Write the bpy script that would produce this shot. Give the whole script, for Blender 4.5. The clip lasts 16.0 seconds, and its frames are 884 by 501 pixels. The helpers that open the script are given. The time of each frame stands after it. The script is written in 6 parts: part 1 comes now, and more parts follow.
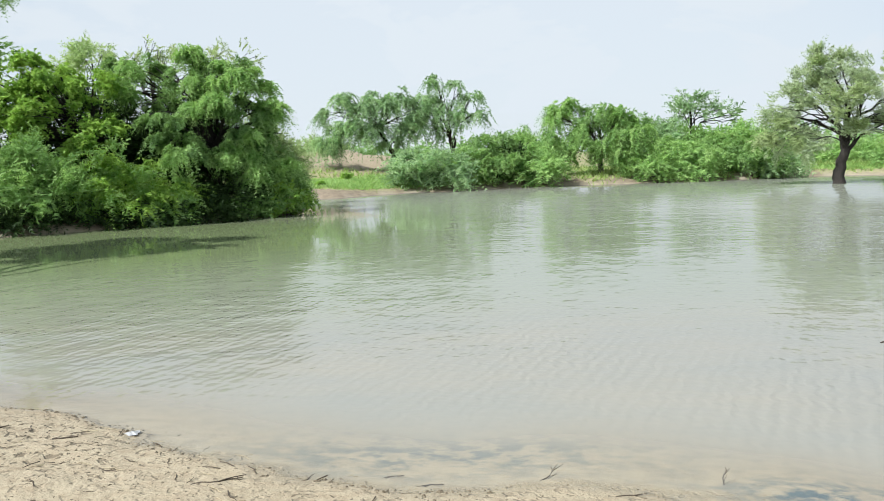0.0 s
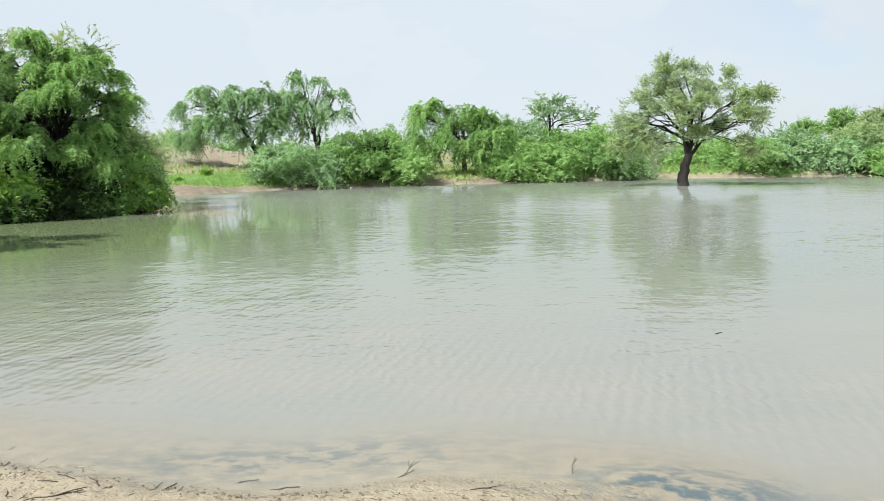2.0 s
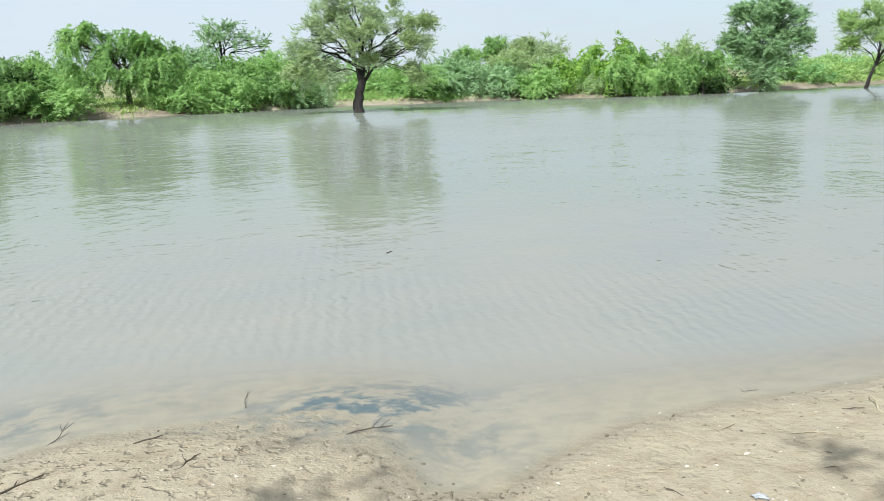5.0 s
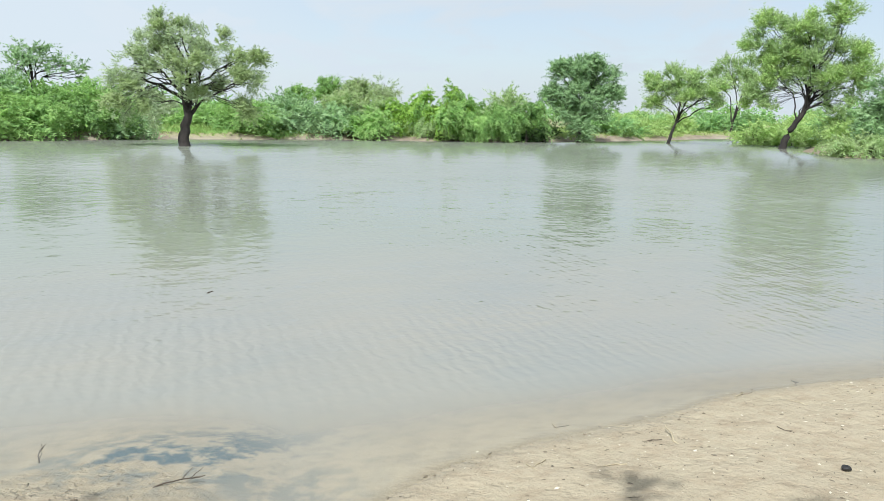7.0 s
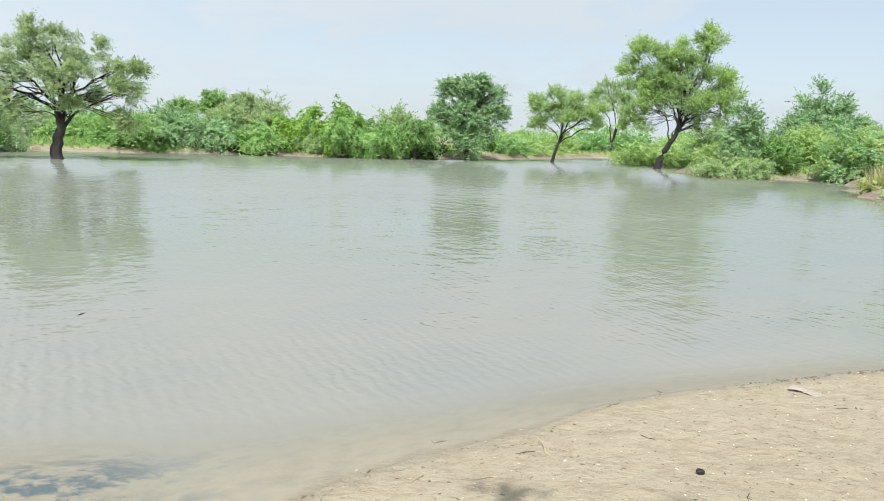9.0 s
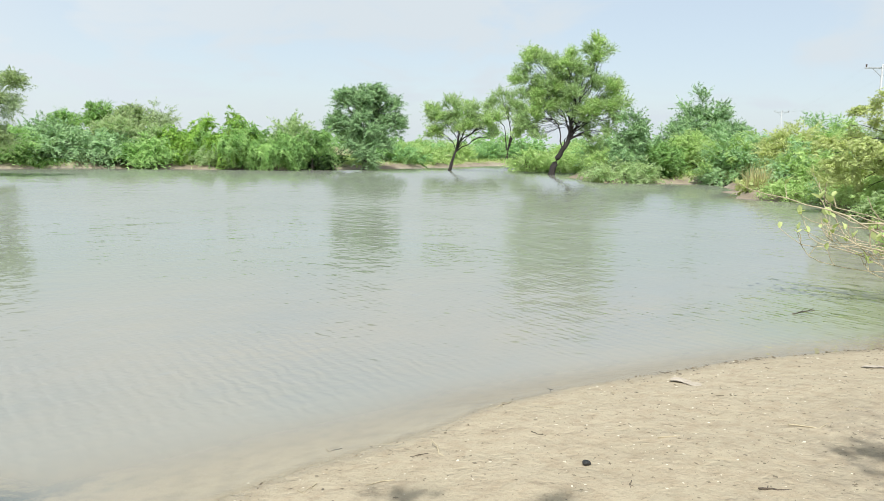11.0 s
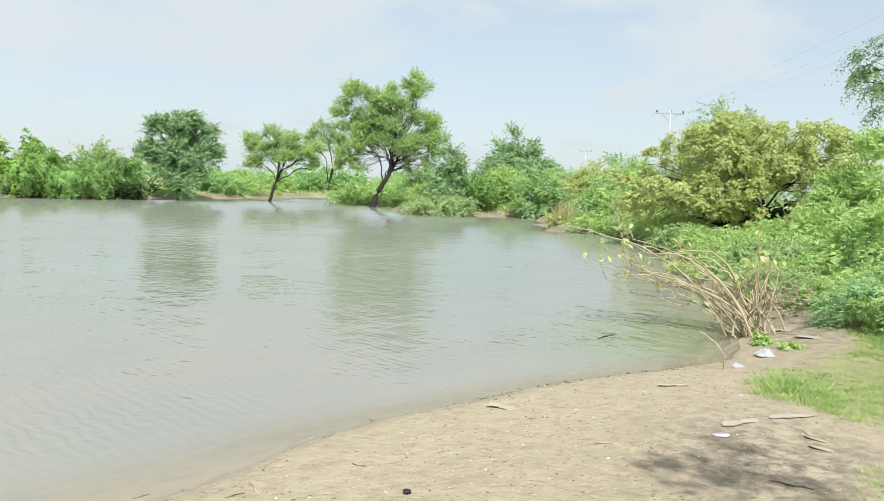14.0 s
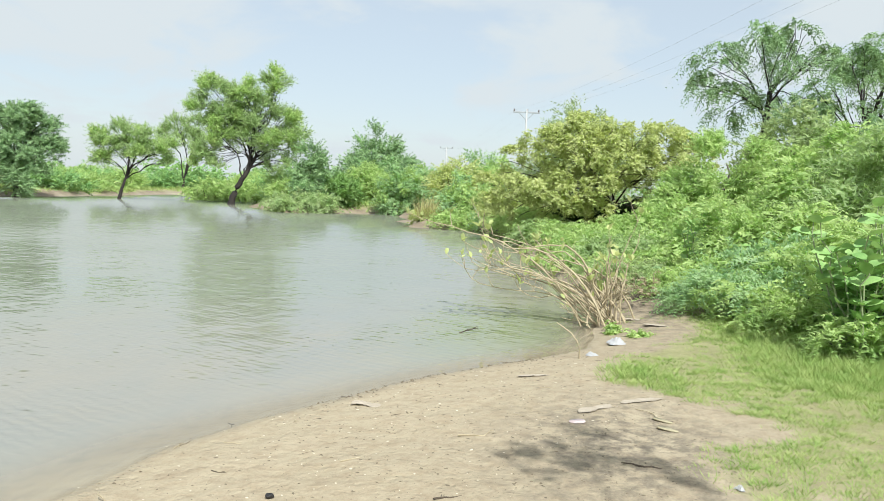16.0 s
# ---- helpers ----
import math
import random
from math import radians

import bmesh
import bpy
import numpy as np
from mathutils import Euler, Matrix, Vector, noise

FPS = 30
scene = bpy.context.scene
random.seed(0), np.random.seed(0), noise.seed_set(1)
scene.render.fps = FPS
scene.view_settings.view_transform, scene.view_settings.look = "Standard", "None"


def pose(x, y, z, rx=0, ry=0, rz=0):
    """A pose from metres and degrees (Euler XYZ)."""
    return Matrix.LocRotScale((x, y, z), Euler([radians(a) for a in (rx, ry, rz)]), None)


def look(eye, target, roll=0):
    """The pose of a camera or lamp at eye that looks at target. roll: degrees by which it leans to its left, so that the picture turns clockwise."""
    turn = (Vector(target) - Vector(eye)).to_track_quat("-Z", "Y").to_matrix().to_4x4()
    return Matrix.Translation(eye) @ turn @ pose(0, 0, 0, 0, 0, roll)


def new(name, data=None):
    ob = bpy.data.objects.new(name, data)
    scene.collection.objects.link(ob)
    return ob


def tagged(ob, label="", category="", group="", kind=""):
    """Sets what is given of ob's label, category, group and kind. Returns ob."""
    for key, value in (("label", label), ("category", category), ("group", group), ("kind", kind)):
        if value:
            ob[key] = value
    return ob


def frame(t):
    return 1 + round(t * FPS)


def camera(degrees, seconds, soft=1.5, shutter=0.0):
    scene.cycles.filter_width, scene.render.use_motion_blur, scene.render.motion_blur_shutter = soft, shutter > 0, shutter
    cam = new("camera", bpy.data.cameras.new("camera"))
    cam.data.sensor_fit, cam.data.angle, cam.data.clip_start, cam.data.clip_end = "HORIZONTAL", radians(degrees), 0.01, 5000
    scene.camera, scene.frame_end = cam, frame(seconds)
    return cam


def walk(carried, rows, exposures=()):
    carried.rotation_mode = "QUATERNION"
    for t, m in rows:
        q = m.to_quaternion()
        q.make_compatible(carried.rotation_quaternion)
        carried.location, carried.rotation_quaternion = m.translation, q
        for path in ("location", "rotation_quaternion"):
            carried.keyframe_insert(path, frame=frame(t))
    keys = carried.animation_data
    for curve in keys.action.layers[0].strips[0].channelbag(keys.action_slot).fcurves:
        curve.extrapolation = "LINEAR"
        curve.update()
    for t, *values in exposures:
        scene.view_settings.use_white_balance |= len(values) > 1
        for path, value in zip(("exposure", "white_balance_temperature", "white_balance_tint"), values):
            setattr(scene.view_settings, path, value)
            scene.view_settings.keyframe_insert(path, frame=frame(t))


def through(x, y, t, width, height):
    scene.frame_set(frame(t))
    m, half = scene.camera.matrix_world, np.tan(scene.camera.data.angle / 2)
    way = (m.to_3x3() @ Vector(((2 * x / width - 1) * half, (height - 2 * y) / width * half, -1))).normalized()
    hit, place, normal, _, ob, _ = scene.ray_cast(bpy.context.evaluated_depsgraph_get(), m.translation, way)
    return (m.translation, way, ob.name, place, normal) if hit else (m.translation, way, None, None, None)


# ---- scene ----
# ---------- camera ----------
cam = camera(57.88, 16.0, soft=0.6)


def aim(x, y, z, yaw, pitch, roll):
    """A camera pose: yaw to the left from +y, pitch up, roll to its left."""
    return pose(x, y, z, 0, 0, yaw) @ pose(0, 0, 0, 90 + pitch) @ pose(0, 0, 0, 0, 0, roll)


WAY = [
    (0.0, 0.000, -0.000, 1.666, 0.74, -6.76, -1.80),
    (0.5, 0.023, 0.006, 1.663, -1.34, -7.07, -2.12),
    (1.0, 0.030, 0.009, 1.660, -3.47, -6.49, -1.87),
    (1.5, 0.030, 0.004, 1.662, -5.91, -5.93, -1.23),
    (2.0, 0.050, 0.005, 1.662, -8.88, -7.07, -0.75),
    (2.5, 0.089, 0.037, 1.650, -11.23, -8.78, -0.95),
    (3.0, 0.143, 0.055, 1.629, -14.00, -10.92, -2.19),
    (3.5, 0.187, 0.074, 1.630, -17.89, -12.60, -2.97),
    (4.0, 0.194, 0.078, 1.628, -23.18, -12.93, -2.86),
    (4.5, 0.214, 0.061, 1.625, -26.91, -12.78, -2.12),
    (5.0, 0.229, 0.051, 1.628, -31.09, -12.45, -1.40),
    (7.5, 0.274, 0.008, 1.642, -45.16, -9.26, 1.67),
    (8.0, 0.260, -0.019, 1.657, -46.83, -9.16, 1.60),
    (8.5, 0.258, -0.051, 1.671, -48.97, -8.68, 1.92),
    (9.0, 0.254, -0.072, 1.673, -51.22, -8.19, 2.49),
    (11.5, 0.270, -0.163, 1.653, -60.22, -7.03, 1.27),
    (12.0, 0.275, -0.162, 1.647, -62.25, -6.75, 1.03),
    (12.5, 0.279, -0.162, 1.649, -63.74, -6.48, 0.88),
    (13.0, 0.270, -0.164, 1.652, -65.90, -5.71, 0.97),
    (13.5, 0.273, -0.172, 1.650, -67.94, -4.87, 1.37),
    (14.0, 0.271, -0.171, 1.651, -70.93, -4.49, 2.62),
    (14.5, 0.276, -0.169, 1.649, -73.56, -4.35, 2.91),
    (15.0, 0.278, -0.173, 1.653, -75.95, -4.55, 3.15),
    (15.5, 0.283, -0.169, 1.647, -77.46, -4.66, 2.89),
    (16.0, 0.293, -0.172, 1.650, -80.73, -4.29, 2.61),
]
EXPOSURES = [(0.0, 0.52, 5950, 9.5), (2.5, 0.5, 5950, 9.0), (3.5, 0.47, 5700, 6.5), (5.5, 0.47, 5730, 7.5), (9.0, 0.49, 5900, 8.5), (16.0, 0.55, 6050, 7)]
walk(cam, [(row[0], aim(*row[1:])) for row in WAY], EXPOSURES)

# ---------- light ----------
SUN_UP, SUN_FROM = 50.0, 206.0  # degrees above the horizon; where it stands, from +x towards +y


def make_world():
    world = bpy.data.worlds.new("hazy_sky")
    scene.world = world
    world.use_nodes = True
    nt = world.node_tree
    nt.nodes.clear()
    n, l = nt.nodes.new, nt.links.new
    out = n("ShaderNodeOutputWorld")
    sky = n("ShaderNodeTexSky")
    sky.sky_type = "NISHITA"
    sky.sun_disc = False
    sky.sun_elevation = radians(SUN_UP)
    sky.sun_rotation = radians(90.0 - SUN_FROM)
    sky.altitude, sky.air_density, sky.dust_density, sky.ozone_density = 20, 1.0, 1.0, 0.2
    bg = n("ShaderNodeBackground")
    bg.inputs["Strength"].default_value = 0.098
    l(sky.outputs[0], bg.inputs["Color"])
    # thin cloud spread on a flat layer overhead
    tc, sep = n("ShaderNodeTexCoord"), n("ShaderNodeSeparateXYZ")
    l(tc.outputs["Generated"], sep.inputs[0])
    up = n("ShaderNodeMath")
    up.operation = "MAXIMUM"
    l(sep.outputs["Z"], up.inputs[0])
    up.inputs[1].default_value = 0.0
    plus = n("ShaderNodeMath")
    plus.operation = "ADD"
    l(up.outputs[0], plus.inputs[0])
    plus.inputs[1].default_value = 0.30
    flat = n("ShaderNodeVectorMath")
    flat.operation = "DIVIDE"
    l(tc.outputs["Generated"], flat.inputs[0])
    comb = n("ShaderNodeCombineXYZ")
    for k in range(3):
        l(plus.outputs[0], comb.inputs[k])
    l(comb.outputs[0], flat.inputs[1])
    noi = n("ShaderNodeTexNoise")
    noi.inputs["Scale"].default_value = 2.1
    noi.inputs["Detail"].default_value = 5
    noi.inputs["Roughness"].default_value = 0.55
    noi.inputs["Distortion"].default_value = 0.35
    l(flat.outputs[0], noi.inputs["Vector"])
    ramp = n("ShaderNodeMapRange")
    ramp.interpolation_type = "SMOOTHSTEP"
    ramp.inputs["From Min"].default_value, ramp.inputs["From Max"].default_value = 0.42, 0.58
    ramp.inputs["To Min"].default_value, ramp.inputs["To Max"].default_value = 0.66, 1.0
    l(noi.outputs[0], ramp.inputs["Value"])
    cloud = n("ShaderNodeBackground")
    cloud.inputs["Color"].default_value = (0.955, 0.99, 0.985, 1)
    veil = n("ShaderNodeMapRange")  # the veil is thicker to the north
    veil.interpolation_type = "SMOOTHSTEP"
    veil.inputs["From Min"].default_value, veil.inputs["From Max"].default_value = 0.6, 1.0
    veil.inputs["To Min"].default_value, veil.inputs["To Max"].default_value = 0.545, 0.59
    l(sep.outputs["Y"], veil.inputs["Value"])
    l(veil.outputs[0], cloud.inputs["Strength"])
    low = n("ShaderNodeMapRange")
    low.interpolation_type = "SMOOTHSTEP"
    low.inputs["From Min"].default_value, low.inputs["From Max"].default_value = 0.0, 0.2
    low.inputs["To Min"].default_value, low.inputs["To Max"].default_value = 0.9, 0.0
    l(up.outputs[0], low.inputs["Value"])
    most = n("ShaderNodeMath")
    most.operation = "MAXIMUM"
    l(ramp.outputs[0], most.inputs[0])
    l(low.outputs[0], most.inputs[1])
    north = n("ShaderNodeMapRange")
    north.interpolation_type = "SMOOTHSTEP"
    north.inputs["From Min"].default_value, north.inputs["From Max"].default_value = 0.55, 0.95
    north.inputs["To Min"].default_value, north.inputs["To Max"].default_value = 0.0, 0.93
    l(sep.outputs["Y"], north.inputs["Value"])
    cover = n("ShaderNodeMath")
    cover.operation = "MAXIMUM"
    l(most.outputs[0], cover.inputs[0])
    l(north.outputs[0], cover.inputs[1])
    mix = n("ShaderNodeMixShader")
    l(cover.outputs[0], mix.inputs[0])
    l(bg.outputs[0], mix.inputs[1])
    l(cloud.outputs[0], mix.inputs[2])
    l(mix.outputs[0], out.inputs["Surface"])


make_world()
sun_data = bpy.data.lights.new("sun", "SUN")
sun_data.energy, sun_data.angle, sun_data.color = 4.3, radians(0.6), (1.0, 0.955, 0.88)
sun = new("sun", sun_data)
_a, _e = radians(SUN_FROM), radians(SUN_UP)
sun.matrix_world = look((40 * math.cos(_a) * math.cos(_e), 40 * math.sin(_a) * math.cos(_e), 40 * math.sin(_e)), (0, 0, 0))


# ---------- materials ----------
def blank(name):
    m = bpy.data.materials.new(name)
    m.use_nodes = True
    nt = m.node_tree
    nt.nodes.clear()
    return m, nt, nt.nodes.new, nt.links.new


def rgb_mix(n, l, fac, a, b):
    mx = n("ShaderNodeMix")
    mx.data_type = "RGBA"
    for sock, val in ((mx.inputs[0], fac), (mx.inputs[6], a), (mx.inputs[7], b)):
        if isinstance(val, bpy.types.NodeSocket):
            l(val, sock)
        elif isinstance(val, (tuple, list)):
            sock.default_value = (*val, 1)
        else:
            sock.default_value = val
    return mx.outputs[2]


def noise_at(n, l, vec, scale, detail=4, rough=0.55, lo=0.3, hi=0.7, stretch=None):
    if stretch:
        mp = n("ShaderNodeMapping")
        mp.inputs["Scale"].default_value = stretch
        l(vec, mp.inputs[0])
        vec = mp.outputs[0]
    t = n("ShaderNodeTexNoise")
    t.inputs["Scale"].default_value = scale
    t.inputs["Detail"].default_value = detail
    t.inputs["Roughness"].default_value = rough
    l(vec, t.inputs["Vector"])
    r = n("ShaderNodeMapRange")
    r.inputs["From Min"].default_value, r.inputs["From Max"].default_value = lo, hi
    l(t.outputs[0], r.inputs["Value"])
    return r.outputs[0]


def math_node(n, l, op, a, b=0.0):
    m = n("ShaderNodeMath")
    m.operation = op
    for k, v in ((0, a), (1, b)):
        if isinstance(v, bpy.types.NodeSocket):
            l(v, m.inputs[k])
        else:
            m.inputs[k].default_value = v
    return m.outputs[0]


def leaf_material(name, dark, light, tip, through=0.32, rough=0.5, patches=2.4):
    """Leaves: colour varies leaf by leaf and in patches; light passes through in part."""
    m, nt, n, l = blank(name)
    out = n("ShaderNodeOutputMaterial")
    geo = n("ShaderNodeNewGeometry")
    pos = geo.outputs["Position"]
    patch = noise_at(n, l, pos, patches, 4, 0.65, 0.40, 0.62)
    c1 = rgb_mix(n, l, geo.outputs["Random Per Island"], dark, light)
    c2 = rgb_mix(n, l, math_node(n, l, "MULTIPLY", patch, 0.85), c1, tip)
    p = n("ShaderNodeBsdfPrincipled")
    l(c2, p.inputs["Base Color"])
    p.inputs["Roughness"].default_value = rough
    p.inputs["Specular IOR Level"].default_value = 0.18
    tr = n("ShaderNodeBsdfTranslucent")
    warm = rgb_mix(n, l, 0.5, c2, (tip[0] * 1.15, tip[1] * 1.25, tip[2] * 0.7))
    l(warm, tr.inputs["Color"])
    mx = n("ShaderNodeMixShader")
    mx.inputs[0].default_value = through
    l(p.outputs[0], mx.inputs[1])
    l(tr.outputs[0], mx.inputs[2])
    l(mx.outputs[0], out.inputs["Surface"])
    return m


def rough_material(name, a, b, scale, rough=0.85, bump=0.3, stretch=None, island=0.0, dist=0.01):
    m, nt, n, l = blank(name)
    out = n("ShaderNodeOutputMaterial")
    geo, tc = n("ShaderNodeNewGeometry"), n("ShaderNodeTexCoord")
    vec = tc.outputs["Object"]
    f1 = noise_at(n, l, vec, scale, 5, 0.6, 0.3, 0.7, stretch)
    f2 = noise_at(n, l, vec, scale * 6, 3, 0.6, 0.3, 0.7, stretch)
    fac = math_node(n, l, "ADD", math_node(n, l, "MULTIPLY", f1, 0.65), math_node(n, l, "MULTIPLY", f2, 0.35))
    col = rgb_mix(n, l, fac, a, b)
    if island:
        col = rgb_mix(n, l, math_node(n, l, "MULTIPLY", geo.outputs["Random Per Island"], island), col, b)
    p = n("ShaderNodeBsdfPrincipled")
    l(col, p.inputs["Base Color"])
    p.inputs["Roughness"].default_value = rough
    bp = n("ShaderNodeBump")
    bp.inputs["Strength"].default_value = bump
    bp.inputs["Distance"].default_value = dist
    l(fac, bp.inputs["Height"])
    l(bp.outputs[0], p.inputs["Normal"])
    l(p.outputs[0], out.inputs["Surface"])
    return m


LEAF = {
    "weep": leaf_material("leaf_weeping", (0.066, 0.132, 0.042), (0.175, 0.305, 0.100), (0.330, 0.490, 0.170)),
    "vine": leaf_material("leaf_vine", (0.080, 0.175, 0.030), (0.230, 0.400, 0.065), (0.430, 0.610, 0.125)),
    "fresh": leaf_material("leaf_fresh", (0.115, 0.225, 0.062), (0.215, 0.375, 0.115), (0.355, 0.520, 0.170)),
    "acacia": leaf_material("leaf_acacia", (0.215, 0.315, 0.138), (0.350, 0.476, 0.222), (0.510, 0.612, 0.310), 0.48),
    "olive": leaf_material("leaf_olive", (0.200, 0.265, 0.130), (0.335, 0.420, 0.210), (0.480, 0.560, 0.285), 0.45),
    "yellow": leaf_material("leaf_yellow_green", (0.315, 0.375, 0.150), (0.515, 0.570, 0.245), (0.680, 0.710, 0.355), 0.45),
    "blue": leaf_material("leaf_blue_green", (0.132, 0.232, 0.110), (0.238, 0.368, 0.178), (0.365, 0.500, 0.250)),
    "grey": leaf_material("leaf_grey", (0.265, 0.335, 0.230), (0.410, 0.485, 0.330), (0.540, 0.610, 0.385), 0.5),
    # near-black leaf: shade of gaps and undersides put into its colour
    "dark": leaf_material("leaf_gap_shade", (0.010, 0.026, 0.007), (0.026, 0.055, 0.014), (0.050, 0.090, 0.022), 0.2),
    "big": leaf_material("leaf_broad", (0.150, 0.300, 0.085), (0.260, 0.450, 0.150), (0.390, 0.560, 0.210), 0.25, 0.42),
    "grass": leaf_material("grass_blade", (0.165, 0.280, 0.065), (0.300, 0.435, 0.125), (0.455, 0.530, 0.205), patches=5.5),
    "straw": leaf_material("straw_blade", (0.32, 0.28, 0.13), (0.48, 0.44, 0.22), (0.58, 0.54, 0.28), 0.3),
    "bright": leaf_material("leaf_bright", (0.225, 0.362, 0.114), (0.395, 0.552, 0.200), (0.555, 0.670, 0.280), 0.42),
    "mint": leaf_material("leaf_mint", (0.200, 0.345, 0.170), (0.335, 0.500, 0.258), (0.490, 0.635, 0.350), 0.45),
    "light_green": leaf_material("leaf_light_green", (0.155, 0.290, 0.090), (0.290, 0.470, 0.150), (0.450, 0.620, 0.225), 0.42),
    "dry": leaf_material("dry_brown", (0.22, 0.18, 0.11), (0.37, 0.31, 0.20), (0.46, 0.40, 0.26), 0.15),
    "teal": leaf_material("leaf_far", (0.156, 0.312, 0.137), (0.254, 0.430, 0.175), (0.390, 0.565, 0.196)),
}
BARK = rough_material("bark_dark", (0.012, 0.010, 0.009), (0.045, 0.036, 0.030), 3.0, 0.9, 0.8, (1, 1, 0.25), dist=0.03)
BARK_GREY = rough_material("bark_grey", (0.06, 0.05, 0.042), (0.15, 0.125, 0.10), 4.0, 0.9, 0.6, (1, 1, 0.3), dist=0.02)
TWIG = rough_material("twig_pale", (0.27, 0.215, 0.13), (0.54, 0.46, 0.31), 9.0, 0.8, 0.3, (1, 1, 0.4))
STICK = rough_material("stick_dark", (0.035, 0.028, 0.022), (0.12, 0.09, 0.06), 12.0, 0.9, 0.4)
STEM_GREEN = rough_material("stem_green", (0.20, 0.26, 0.13), (0.36, 0.40, 0.22), 9.0, 0.7, 0.2)
CLOD = rough_material("mud_clod", (0.06, 0.048, 0.033), (0.22, 0.18, 0.12), 20.0, 0.95, 0.6, island=0.6)
BIT = rough_material("pale_bits", (0.36, 0.30, 0.20), (0.66, 0.60, 0.48), 20.0, 0.9, 0.3, island=0.7)
PLASTIC = rough_material("white_plastic", (0.30, 0.30, 0.30), (0.46, 0.46, 0.46), 14.0, 0.4, 0.3)
PAPER = rough_material("stained_paper", (0.30, 0.25, 0.18), (0.46, 0.40, 0.32), 9.0, 0.85, 0.4)
PINK = rough_material("faded_pink_plastic", (0.46, 0.34, 0.34), (0.62, 0.56, 0.54), 16.0, 0.5, 0.3)
FOAM = rough_material("dirty_foam", (0.28, 0.24, 0.15), (0.44, 0.40, 0.27), 18.0, 0.9, 0.4)
RUBBER = rough_material("black_rubber", (0.008, 0.008, 0.008), (0.03, 0.027, 0.024), 25.0, 0.6, 0.3)
STEEL = rough_material("weathered_steel", (0.24, 0.26, 0.28), (0.40, 0.42, 0.44), 5.0, 0.55, 0.1)
CONCRETE = rough_material("pole_concrete", (0.36, 0.37, 0.37), (0.48, 0.48, 0.47), 4.0, 0.9, 0.2)
CERAMIC = rough_material("brown_ceramic", (0.05, 0.03, 0.02), (0.10, 0.06, 0.04), 8.0, 0.3, 0.1)
WIRE = rough_material("wire_metal", (0.30, 0.31, 0.32), (0.42, 0.43, 0.44), 3.0, 0.5, 0.0)


def ground_material():
    m, nt, n, l = blank("sand_and_soil")
    out = n("ShaderNodeOutputMaterial")
    geo = n("ShaderNodeNewGeometry")
    pos = geo.outputs["Position"]

    def attr(name):
        a = n("ShaderNodeAttribute")
        a.attribute_name = name
        return a.outputs["Fac"]

    big = noise_at(n, l, pos, 0.55, 4, 0.6, 0.3, 0.7)
    mid = noise_at(n, l, pos, 3.2, 5, 0.65, 0.3, 0.7)
    fine = noise_at(n, l, pos, 26.0, 5, 0.7, 0.25, 0.75)
    grain = noise_at(n, l, pos, 160.0, 2, 0.6, 0.3, 0.7)
    sand = rgb_mix(n, l, big, (0.318, 0.266, 0.176), (0.416, 0.356, 0.246))
    sand = rgb_mix(n, l, math_node(n, l, "MULTIPLY", mid, 0.5), sand, (0.367, 0.302, 0.209))
    crumbs = n("ShaderNodeMapRange")
    crumbs.inputs["From Min"].default_value, crumbs.inputs["From Max"].default_value = 0.62, 0.85
    l(fine, crumbs.inputs["Value"])
    sand = rgb_mix(n, l, math_node(n, l, "MULTIPLY", crumbs.outputs[0], 0.50), sand, (0.20, 0.155, 0.10))
    sand = rgb_mix(n, l, math_node(n, l, "MULTIPLY", grain, 0.25), sand, (0.47, 0.41, 0.30))
    blotch = noise_at(n, l, pos, 9.0, 5, 0.7, 0.45, 0.75)
    sand = rgb_mix(n, l, math_node(n, l, "MULTIPLY", blotch, 0.60), sand, (0.25, 0.185, 0.115))
    speck = noise_at(n, l, pos, 70.0, 3, 0.7, 0.56, 0.72)
    sand = rgb_mix(n, l, math_node(n, l, "MULTIPLY", speck, 0.10), sand, (0.11, 0.085, 0.06))
    # hoof hollows darkened in colour: the shade in them, with some mud
    hollow_shade = math_node(n, l, "MULTIPLY", attr("trod"), noise_at(n, l, pos, 15.0, 2, 0.5, 0.58, 0.66))
    sand = rgb_mix(n, l, math_node(n, l, "MULTIPLY", hollow_shade, 0.75), sand, (0.12, 0.095, 0.062))
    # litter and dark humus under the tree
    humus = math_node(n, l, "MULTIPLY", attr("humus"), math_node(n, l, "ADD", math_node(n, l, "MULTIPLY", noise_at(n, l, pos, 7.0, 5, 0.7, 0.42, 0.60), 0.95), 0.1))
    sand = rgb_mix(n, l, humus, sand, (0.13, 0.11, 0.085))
    soil = rgb_mix(n, l, mid, (0.13, 0.10, 0.07), (0.28, 0.225, 0.16))
    bank = attr("bank")
    col = rgb_mix(n, l, bank, sand, soil)
    turf = rgb_mix(n, l, mid, (0.22, 0.225, 0.09), (0.36, 0.34, 0.18))
    turf = rgb_mix(n, l, math_node(n, l, "MULTIPLY", noise_at(n, l, pos, 38.0, 3, 0.7, 0.42, 0.62), 0.3), turf, (0.12, 0.12, 0.055))
    g = n("ShaderNodeMapRange")
    g.inputs["From Min"].default_value, g.inputs["From Max"].default_value = 0.35, 0.75
    l(math_node(n, l, "ADD", attr("turf"), math_node(n, l, "MULTIPLY", math_node(n, l, "SUBTRACT", mid, 0.5), 0.5)), g.inputs["Value"])
    col = rgb_mix(n, l, g.outputs[0], col, turf)
    # silt lying in the shallows
    silt = math_node(n, l, "MULTIPLY", attr("silt"), noise_at(n, l, pos, 5.5, 6, 0.68, 0.45, 0.58))
    col = rgb_mix(n, l, math_node(n, l, "MULTIPLY", attr("bed"), 0.75), col, (0.40, 0.352, 0.268))
    mottle = noise_at(n, l, pos, 6.5, 4, 0.65, 0.46, 0.66)
